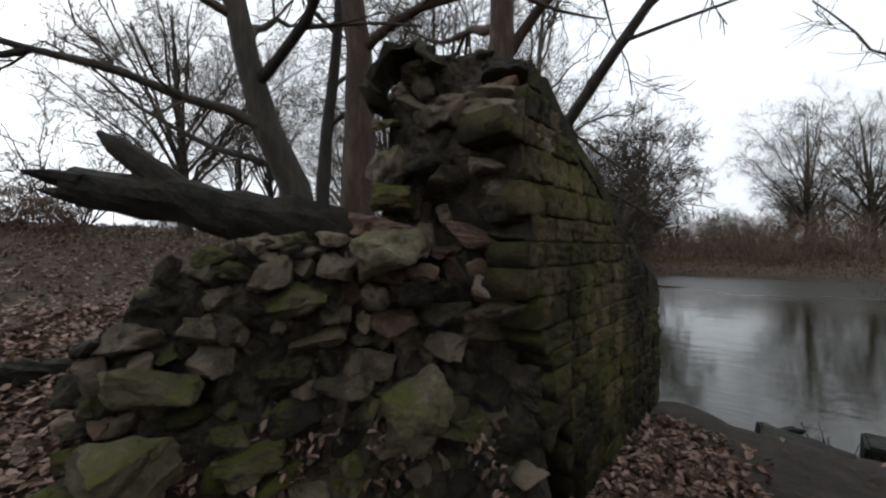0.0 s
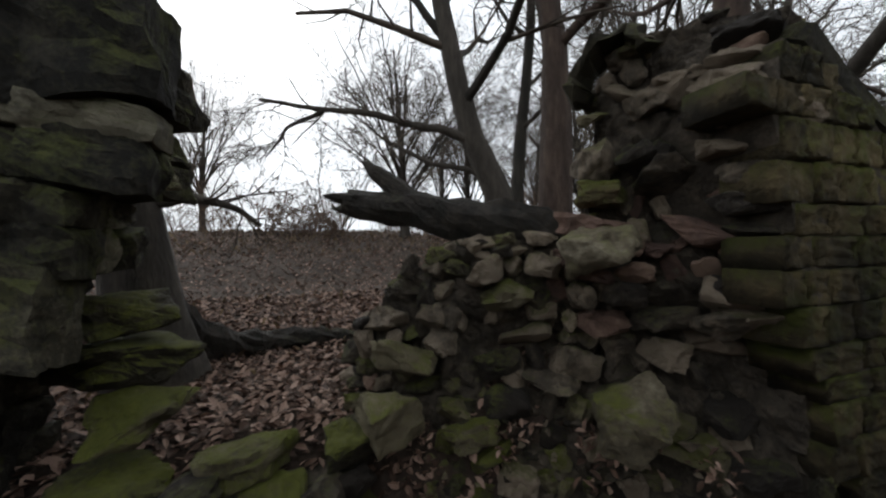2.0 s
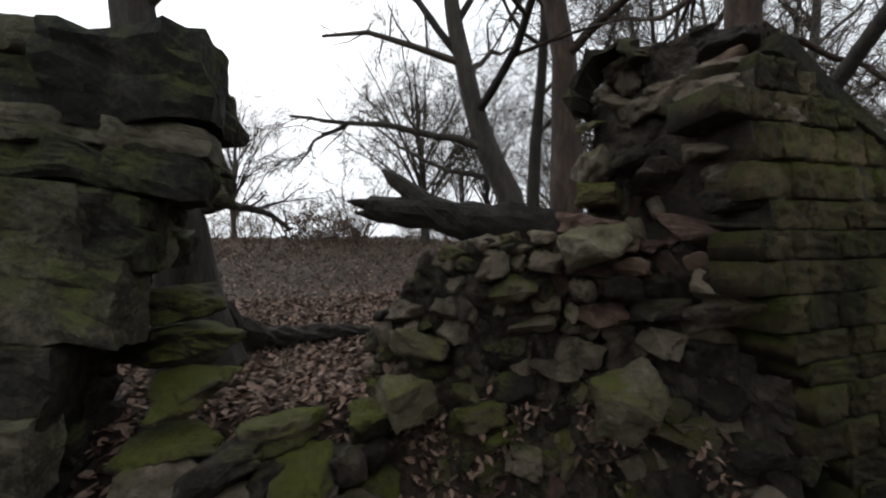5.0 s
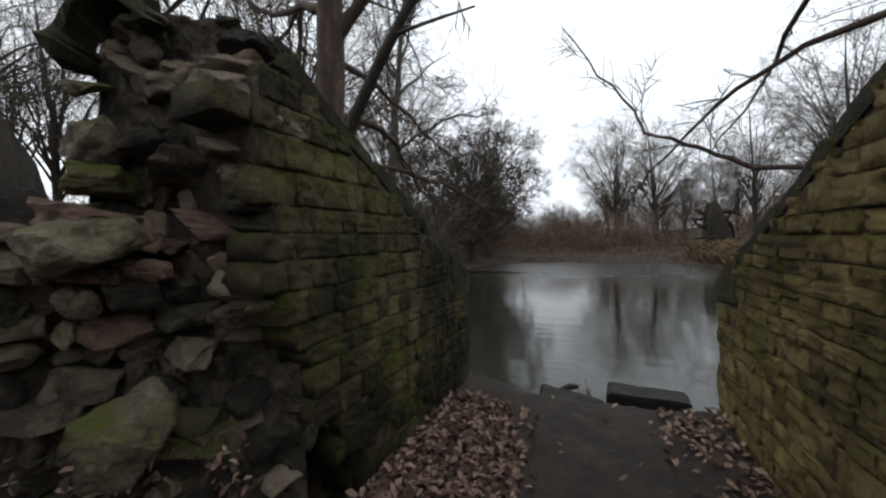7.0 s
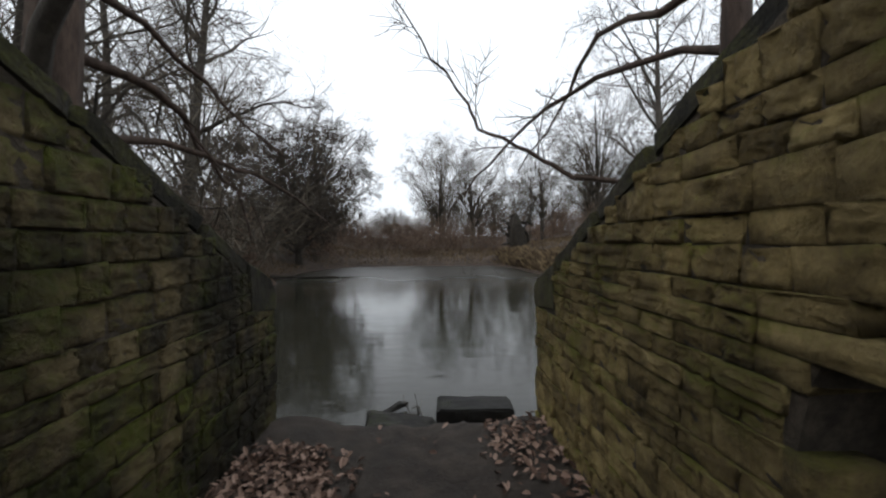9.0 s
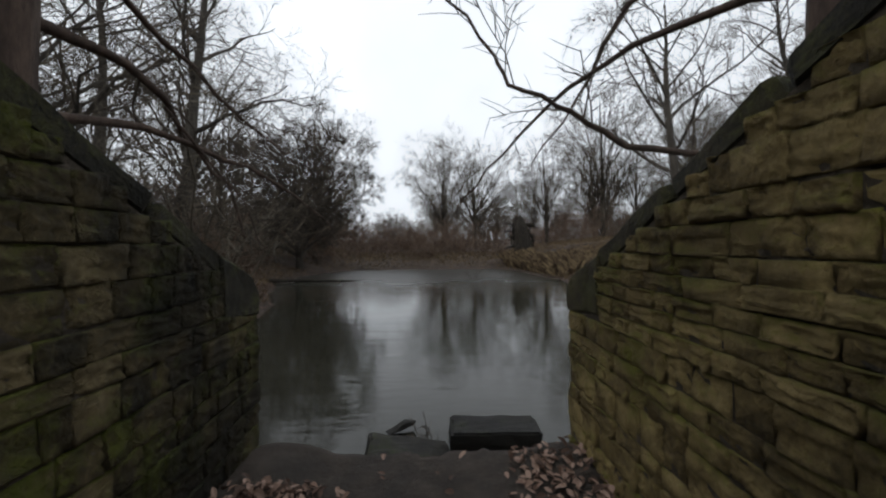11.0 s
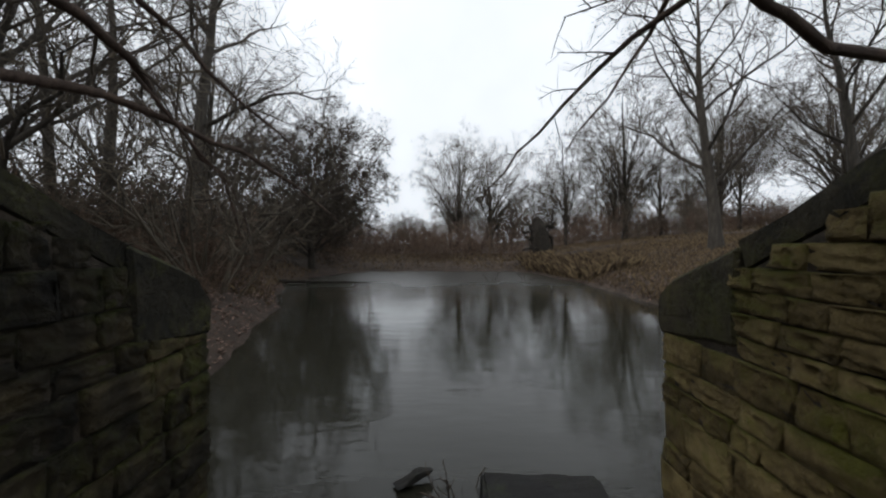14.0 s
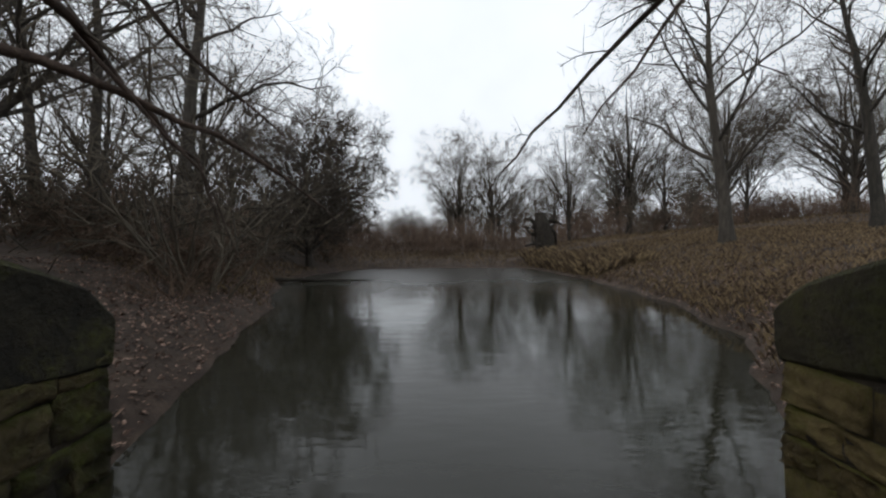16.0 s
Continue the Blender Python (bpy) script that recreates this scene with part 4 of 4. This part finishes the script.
tree("tree", 4, (-3.2, 0.25, 0.7), 13, 0.25, first=0.25, limbs=10, bark=M_BARKR, label="stout tree with fissured ruddy bark behind the wall", crook=0.03, reach=0.34,
     extra=[([(-3.2, 0.25, 3.3), (-2.95, 1.0, 3.35), (-2.9, 1.7, 3.2), (-3.3, 2.7, 3.0), (-3.2, 3.6, 2.5), (-3.1, 4.0, 1.6)], 0.06), ([(-3.2, 0.3, 2.6), (-3.0, 1.6, 2.75), (-2.7, 3.2, 2.7), (-2.2, 4.6, 2.3), (-1.9, 5.5, 1.8)], 0.05),
            ([(-3.2, 0.3, 4.2), (-3.4, 1.8, 4.4), (-3.2, 3.4, 3.9), (-2.6, 5.0, 3.2)], 0.06), ([(-2.9, 1.7, 3.1), (-2.5, 2.6, 2.2), (-2.3, 3.0, 1.2)], 0.02)])
tree("tree", 5, (-1.85, -1.35, 1.5), 5, 0.06, first=0.5, limbs=4, depth=2, label="curved stem growing from behind the wall over the channel", reach=0.3,
     trunk_line=[(-1.9, -1.3, 1.4), (-1.6, -1.48, 2.15), (-1.4, -1.62, 2.42), (-1.05, -1.8, 2.7), (-0.72, -1.95, 2.95), (-0.3, -2.0, 3.5), (0.2, -2.3, 4.2)])
tree("tree", 6, (-3.3, -5.35, 0.9), 11, 0.26, first=0.62, limbs=8, label="thick mossy trunk with spreading roots behind the pier", crook=0.02, reach=0.32,
     trunk_line=[(-3.25, -5.2, 0.6), (-3.28, -5.28, 1.2), (-3.3, -5.37, 1.82), (-3.3, -5.55, 2.6), (-3.3, -5.66, 3.6), (-3.3, -5.6, 5.5), (-3.4, -5.5, 8), (-3.4, -5.5, 11)],
     extra=[([(-3.3, -5.4, 1.9), (-3.3, -5.05, 2.0), (-3.35, -4.75, 1.92), (-3.4, -4.6, 1.8)], 0.05)])
tree("tree", 7, (2.25, -0.8, 0.9), 8, 0.12, first=0.35, limbs=9, bark=M_BARKR, label="tree behind the wall with a limb arching over the channel", reach=0.33,
     extra=[([(2.25, -0.8, 2.05), (1.69, -0.7, 1.98), (1.13, -0.79, 1.99), (0.92, -0.83, 2.1), (0.74, -0.85, 2.18), (0.49, -0.83, 2.29), (0.44, -0.72, 2.49), (0.21, -0.68, 2.8), (-0.06, -0.6, 3.26)], 0.021),
            ([(2.25, -0.8, 2.9), (1.9, 0.4, 3.2), (1.5, 1.6, 3.1), (1.0, 2.8, 2.6), (0.6, 3.6, 2.0)], 0.035), ([(2.2, -0.7, 3.4), (2.2, 1.0, 3.9), (2.3, 2.6, 3.6), (2.0, 4.0, 2.9)], 0.04)])

# ---- trees round the pond ----
G = "bare trees round the pond"
tree("tree", 8, (-9, 11.6, 1.4), 15, 0.27, first=0.3, limbs=12, label="tall bare tree on the leafy pond bank", group=G, reach=0.36, per=7, fine=0.008)
tree("tree", 9, (-12.6, 12.4, 1.9), 15, 0.22, first=0.35, limbs=11, label="tall bare tree on the leafy pond bank", group=G, fine=0.008)
tree("tree", 10, (-14.2, 12.0, 2.1), 14, 0.2, first=0.35, limbs=11, label="tall bare tree on the leafy pond bank", group=G, fine=0.008)
dense = domed_tree("tree", 11, (-7.6, 20.5, 0.4), 10.0, 4.6, 0.08, 0.2, limbs=34, per=9, fine=0.013, label="low dense round-crowned tree at the water's edge", group=G)
tree("tree", 12, (13.6, 16.2, 1.4), 14, 0.3, first=0.22, limbs=15, label="spreading bare oak on the grassy bank", group=G, reach=0.42, per=7, fine=0.009)
tree("tree", 13, (18.5, 14.2, 1.8), 13, 0.26, first=0.25, limbs=12, label="bare tree on the grassy slope", group=G, fine=0.009)
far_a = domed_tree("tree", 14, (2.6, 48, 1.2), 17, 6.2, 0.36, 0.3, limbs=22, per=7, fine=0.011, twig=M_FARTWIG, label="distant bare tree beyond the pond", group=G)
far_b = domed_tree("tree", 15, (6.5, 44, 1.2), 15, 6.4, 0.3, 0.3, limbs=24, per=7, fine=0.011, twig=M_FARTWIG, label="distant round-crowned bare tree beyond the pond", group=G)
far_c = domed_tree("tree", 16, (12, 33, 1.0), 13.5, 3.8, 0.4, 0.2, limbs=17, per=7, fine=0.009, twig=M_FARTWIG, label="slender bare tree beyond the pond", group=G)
r = random.Random(17)
spots = [(17.5, 33), (20, 40), (24, 38), (26, 30), (29, 36), (33, 28), (14, 44), (24, 45), (33, 42), (40, 35), (9, 55), (2, 62), (-6, 60), (-12, 55), (-18, 48), (-4, 72), (5, 78), (14, 68), (25, 62),
         (-10, 34), (-16, 24), (-18, 31), (-24, 12), (-26, 28), (-30, 18), (-4.5, 52), (30, 20), (36, 22), (45, 25), (42, 15)]
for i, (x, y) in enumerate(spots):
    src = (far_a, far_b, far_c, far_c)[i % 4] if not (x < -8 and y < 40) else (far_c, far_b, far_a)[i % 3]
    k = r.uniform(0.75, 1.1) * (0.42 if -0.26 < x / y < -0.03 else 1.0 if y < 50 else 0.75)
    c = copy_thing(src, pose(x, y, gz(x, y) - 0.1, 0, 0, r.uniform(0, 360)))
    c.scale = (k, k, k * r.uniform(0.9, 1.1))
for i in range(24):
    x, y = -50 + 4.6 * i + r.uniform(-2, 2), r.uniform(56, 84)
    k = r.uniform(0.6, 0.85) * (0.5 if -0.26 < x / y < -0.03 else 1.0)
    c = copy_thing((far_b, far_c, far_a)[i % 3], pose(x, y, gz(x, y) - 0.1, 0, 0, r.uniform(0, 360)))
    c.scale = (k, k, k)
# bare trees along the bank seen through the breach
for i, (x, y, k) in enumerate([(-11, -1.5, 0.5), (-13, 1.5, 0.6), (-17, -8, 0.45), (-8, 4.5, 0.7), (-20, 3, 0.7), (-19, -12, 0.5), (-12, 6, 0.6)]):
    c = copy_thing((far_b, far_c, far_a)[i % 3], pose(x, y, gz(x, y) - 0.1, 0, 0, 67 * i))
    c.scale = (k, k, k)


# ---- shrubs and brushwood ----
def bush(seed, height, stems, material, label, spread=0.5):
    r = random.Random(seed)
    root = new("bush")
    tagged(root, label, "bush", "bare bushes on the banks")
    for k in range(stems):
        t = Tubes()
        a = r.uniform(0, 6.283)
        st = Vector((math.cos(a), math.sin(a), 0)) * r.uniform(0, 0.25)
        line = wander(r, st + Vector((0, 0, -0.05)), Vector((math.cos(a) * spread, math.sin(a) * spread, 1)), height * r.uniform(0.6, 1.1), 5, 0.18, -0.02)
        t.add(line, [0.018 * (1 - 0.7 * j / 5) for j in range(6)], 4)
        twigs_along(r, t, line, 0.012, 2, 0.8, height * 0.42, 3, 6, 0.0, 0.15, 0.0085)
        child("stem", t.mesh("stem", material), root)
    return root


bushes = [bush(501, 1.6, 9, M_BRUSH, "brown leafless bush on the bank", 0.8), bush(502, 2.2, 8, M_BRUSH, "brown leafless bush on the bank", 0.6),
          bush(503, 1.2, 11, M_BRUSH, "low tangled brown bush on the bank", 1.0), bush(504, 2.6, 9, M_FARTWIG, "tall grey leafless bush on the bank", 0.55)]
first = [(-6.4, 9.5), (-8.5, 14), (-5.6, 6.6), (-11, 17)]
for b, (x, y) in zip(bushes, first):
    b.location = (x, y, gz(x, y))
r = random.Random(23)
places = []
while len(places) < 52:
    x, y = r.uniform(-17, -5), r.uniform(4, 26)
    if gz(x, y) > 0.15 and (x < -7.5 or y > 6.5):
        places.append((x, y, r.uniform(1.0, 2.2)))
for _ in range(22):
    places.append((r.uniform(-14, 34), r.uniform(27, 46), r.uniform(1.1, 1.9)))
for _ in range(34):
    places.append((r.uniform(-45, 60), r.uniform(48, 75), r.uniform(2.0, 3.4)))
for _ in range(20):
    places.append((r.uniform(-22, -11.5), r.uniform(-14, 3), r.uniform(0.5, 0.9)))
for _ in range(10):
    places.append((r.uniform(20, 40), r.uniform(16, 30), r.uniform(1.0, 1.5)))
places += [(-11.5, -4.6, 1.2), (-12.5, -3.2, 1.3), (-13, -5.6, 1.2), (-12, -6.6, 0.9), (-11, -3.9, 0.9)]
for i, (x, y, k) in enumerate(places):
    c = copy_thing(bushes[i % 4], pose(x, y, gz(x, y), r.uniform(-6, 6), r.uniform(-6, 6), r.uniform(0, 360)))
    c.scale = (k, k, k * r.uniform(0.8, 1.1))


# undergrowth of the far woods
def far_undergrowth(zones, seed):
    r = random.Random(seed)
    t = Tubes()
    for x0, x1, y0, y1, n, h0, h1 in zones:
        for _ in range(n):
            x, y = r.uniform(x0, x1), r.uniform(y0, y1)
            h = r.uniform(h0, h1)
            p = Vector((x, y, gz(x, y) - 0.1))
            rad = r.uniform(0.01, 0.03) * (0.6 + y / 60)
            tip = p + Vector((r.gauss(0, 0.35) * h, r.gauss(0, 0.35) * h, h))
            mid = p.lerp(tip, 0.5) + Vector((r.gauss(0, 0.08) * h, r.gauss(0, 0.08) * h, 0))
            t.add([p, mid, tip], [rad, rad * 0.7, rad * 0.3], 3)
            for _ in range(4):
                u = r.uniform(0.15, 0.9)
                q = p.lerp(mid, u * 2) if u < 0.5 else mid.lerp(tip, u * 2 - 1)
                w = Vector((r.gauss(0, 0.3), r.gauss(0, 0.3), r.uniform(0.02, 0.3))) * h
                t.add([q, q + w * 0.5 + Vector((0, 0, 0.06 * h)), q + w], [rad * 0.6, rad * 0.45, rad * 0.25], 3)
    return tagged(new("far_undergrowth", t.mesh("far_undergrowth", M_BRUSH)), "brown undergrowth and saplings of the far woods", "undergrowth", kind="stuff")


far_undergrowth([(-70, 80, 48, 95, 3000, 1.5, 6.0), (-14, 40, 28, 46, 800, 0.8, 2.6), (-60, -16, 6, 60, 1300, 1.2, 4.5), (26, 80, 8, 60, 1300, 1.2, 4.5), (-16, 5, 31, 46, 700, 1.2, 3.8), (-40, -17, -30, 6, 350, 0.8, 2.4)], 71)


# uprooted stump across the water
def stump():
    r = random.Random(61)
    root = new("uprooted_stump")
    root.location = (7.9, 26.0, gz(7.9, 26.0) - 0.05)
    root.scale = (1.3, 1.3, 1.4)
    tagged(root, "dark uprooted stump with tangled roots on the far bank", "stump")
    t = Tubes()
    t.add([Vector((0, 0, -0.2)), Vector((-0.1, 0, 0.7)), Vector((-0.3, 0, 1.5)), Vector((-0.4, 0, 2.1))], [0.6, 0.5, 0.4, 0.25], 9, 0.25, r)
    child("trunk", t.mesh("trunk", M_LOG, False), root)
    for k in range(16):
        t = Tubes()
        a = r.uniform(0, 6.283)
        line = wander(r, Vector((0, 0, r.uniform(0.2, 1.6))), Vector((math.cos(a), math.sin(a) * 0.6, r.uniform(-0.4, 0.8))), r.uniform(0.8, 1.9), 5, 0.35, -0.1)
        t.add(line, [0.13 * (1 - 0.8 * j / 5) for j in range(6)], 5, 0.1, r)
        child("root", t.mesh("root", M_LOG), root)
    return root


stump()


# twigs that stand in the shallows
def stick_group(x, y, n, h, seed):
    r = random.Random(seed)
    t = Tubes()
    for _ in range(n):
        line = wander(r, Vector((r.uniform(-0.12, 0.12), r.uniform(-0.08, 0.08), -0.15)), Vector((r.uniform(-0.7, 0.7), r.uniform(-0.4, 0.4), 1)), h * r.uniform(0.6, 1.1), 5, 0.2, -0.03)
        t.add(line, [0.004 + 0.004 * h * (1 - 0.8 * j / 5) for j in range(6)], 4)
        twigs_along(r, t, line, 0.004, 1, 0.8, h * 0.3, 3, 4)
    ob = new("water_shrub", t.mesh("water_shrub", M_TWIG))
    ob.location = (x, y, WATER_Z)
    return tagged(ob, "small bare shrub rising from the shallow water", "shrub")


stick_group(0.12, 0.62, 9, 0.42, 3)
stick_group(2.5, 16, 4, 1.0, 4)
stick_group(4.1, 16.6, 3, 0.9, 5)
stick_group(0.95, 1.0, 2, 0.22, 6)


# ---- leaf litter and grass ----
def scatter_leaves(name, areas, seed, label, material, size=0.023):
    """Curled fallen leaves strewn over given rectangles: x0, x1, y0, y1, count."""
    rg = np.random.default_rng(seed)
    xs, ys = [], []
    for x0, x1, y0, y1, n in areas:
        xs.append(rg.uniform(x0, x1, n))
        ys.append(rg.uniform(y0, y1, n))
    x, y = np.concatenate(xs), np.concatenate(ys)
    z = ground_height(x, y)
    chan = (np.abs(x) < 1.14) & (y < 0.0)
    leafy = (x < -0.38 + 0.18 * np.sin(y * 3.1)) & (x > -1.1) & (y < -0.62 + 0.1 * np.sin(x * 7)) | (x > 0.74 + 0.14 * np.sin(y * 4.3)) | (rg.uniform(0, 1, len(x)) < 0.15)
    keep = (z > WATER_Z + 0.03) & (~chan | leafy)
    x, y, z, chan = x[keep], y[keep], z[keep], chan[keep]
    n = len(x)
    z = z + 0.012 + rg.uniform(0, 0.035, n) + chan * 0.012
    a = rg.uniform(0, 6.283, n)
    s = size * rg.uniform(0.6, 1.35, n)
    tilt = rg.normal(0, 0.35, (n, 2))
    curl = rg.uniform(0.05, 0.55, n)
    shape = np.array([(-1.3, 0.0, 0.0), (-0.4, 0.62, 1.0), (0.6, 0.5, 0.8), (1.4, 0.0, 0.15), (0.5, -0.55, 0.8), (-0.45, -0.6, 1.0)])
    u = shape[None, :, 0] * s[:, None]
    v = shape[None, :, 1] * s[:, None]
    w = shape[None, :, 2] * (s * curl)[:, None] + u * tilt[:, :1] + v * tilt[:, 1:]
    px = x[:, None] + u * np.cos(a)[:, None] - v * np.sin(a)[:, None]
    py = y[:, None] + u * np.sin(a)[:, None] + v * np.cos(a)[:, None]
    verts = np.stack([px, py, z[:, None] + w], 2).reshape(-1, 3)
    base = np.arange(n)[:, None] * 6
    fs = np.concatenate([base + np.array([[0, 1, 2, 3]]), base + np.array([[0, 3, 4, 5]])], 0)
    ob = new(name, mesh_of(name, verts.tolist(), fs.tolist(), material))
    return tagged(ob, label, "leaves", kind="stuff")


scatter_leaves("fallen_leaves", [(-1.15, -0.3, -5.5, -0.5, 8200), (0.6, 1.15, -5, -0.1, 1500), (-0.4, 0.7, -5, 0, 700), (-2.2, -1.1, -5.5, -2.3, 3500), (-6, -2.2, -7.5, -2.6, 24000), (-12, -6, -11, 0, 14000),
                                 (-20, -12, -14, 4, 8000), (-7, -1.8, -2.6, 6, 9000), (2, 7, -1, 6, 7000), (4.5, 10, 5, 16, 8000), (-9, -4, 6, 14, 5000)], 3, "brown fallen oak leaves strewn over the ground", M_LEAF)


def slope_leaves(n, seed):
    """Leaves lodged among the stones of the rubble slope."""
    r = random.Random(seed)
    verts, fs = [], []
    for _ in range(n):
        s, z = r.uniform(0.25, 2.3), 0.72 * r.random() ** 1.5
        if fbm((s, z, 0), 2.5, 5) < -0.08:
            continue
        p = ruin_front(s, z) + Vector((0.06, -0.05, 0.015))
        m = Matrix.Translation(p) @ pose(0, 0, 0, r.gauss(0, 30), 30 + r.gauss(0, 25), r.uniform(0, 360))
        k, c = 0.021 * r.uniform(0.6, 1.3), r.uniform(0.1, 0.6)
        b = len(verts)
        verts += [m @ Vector((u * k, v * k, w * k * c)) for u, v, w in ((-1.3, 0, 0), (-0.4, 0.62, 1), (0.6, 0.5, 0.8), (1.4, 0, 0.15), (0.5, -0.55, 0.8), (-0.45, -0.6, 1))]
        fs += [(b, b + 1, b + 2, b + 3), (b, b + 3, b + 4, b + 5)]
    return tagged(new("lodged_leaves", mesh_of("lodged_leaves", verts, fs, M_LEAF)), "brown fallen leaves lodged on the rubble slope", "leaves", kind="stuff")


slope_leaves(1500, 12)


def grass(name, areas, seed, label, height=0.3):
    rg = np.random.default_rng(seed)
    x = np.concatenate([rg.uniform(a, b, n) for a, b, c, d, n in areas])
    y = np.concatenate([rg.uniform(c, d, n) for a, b, c, d, n in areas])
    z = ground_height(x, y)
    keep = z > WATER_Z + 0.08
    x, y, z = x[keep], y[keep], z[keep]
    n = len(x)
    h = height * rg.uniform(0.4, 1.2, n)
    a = rg.uniform(0, 6.283, n)
    lean = rg.uniform(0.1, 0.9, n) * h
    la = rg.uniform(0, 6.283, n)
    wd = 0.0025 + 0.0002 * np.hypot(x, y)
    dx, dy = np.cos(a) * wd, np.sin(a) * wd
    p0 = np.stack([x - dx, y - dy, z - 0.02], 1)
    p1 = np.stack([x + dx, y + dy, z - 0.02], 1)
    p2 = np.stack([x + np.cos(la) * lean * 0.35 + dx * 0.7, y + np.sin(la) * lean * 0.35 + dy * 0.7, z + h * 0.6], 1)
    p3 = np.stack([x + np.cos(la) * lean, y + np.sin(la) * lean, z + h * 0.85], 1)
    verts = np.stack([p0, p1, p2, p3], 1).reshape(-1, 3)
    b = np.arange(n)[:, None] * 4
    fs = (b + np.array([[0, 1, 2, 3]])).tolist()
    return tagged(new(name, mesh_of(name, verts.tolist(), fs, M_GRASS)), label, "grass", kind="stuff")


grass("dry_grass", [(5, 22, 6, 24, 42000), (-12, 20, 22, 36, 26000), (-9, -4.5, 8, 20, 3500), (18, 40, 10, 34, 10000), (3.5, 7, 3, 10, 4000)], 4, "dry straw-coloured winter grass on the banks", 0.19)
grass("tall_grass", [(6.2, 9.5, 15, 21, 4500), (5.8, 8, 20, 25, 1800)], 9, "tall pale dead grass along the water's edge", 0.6)
grass("short_grass", [(-14, -9, -12, 3, 3500), (-6, -3, -7, -2, 250)], 6, "short faded grass among leaves on the bank", 0.13)
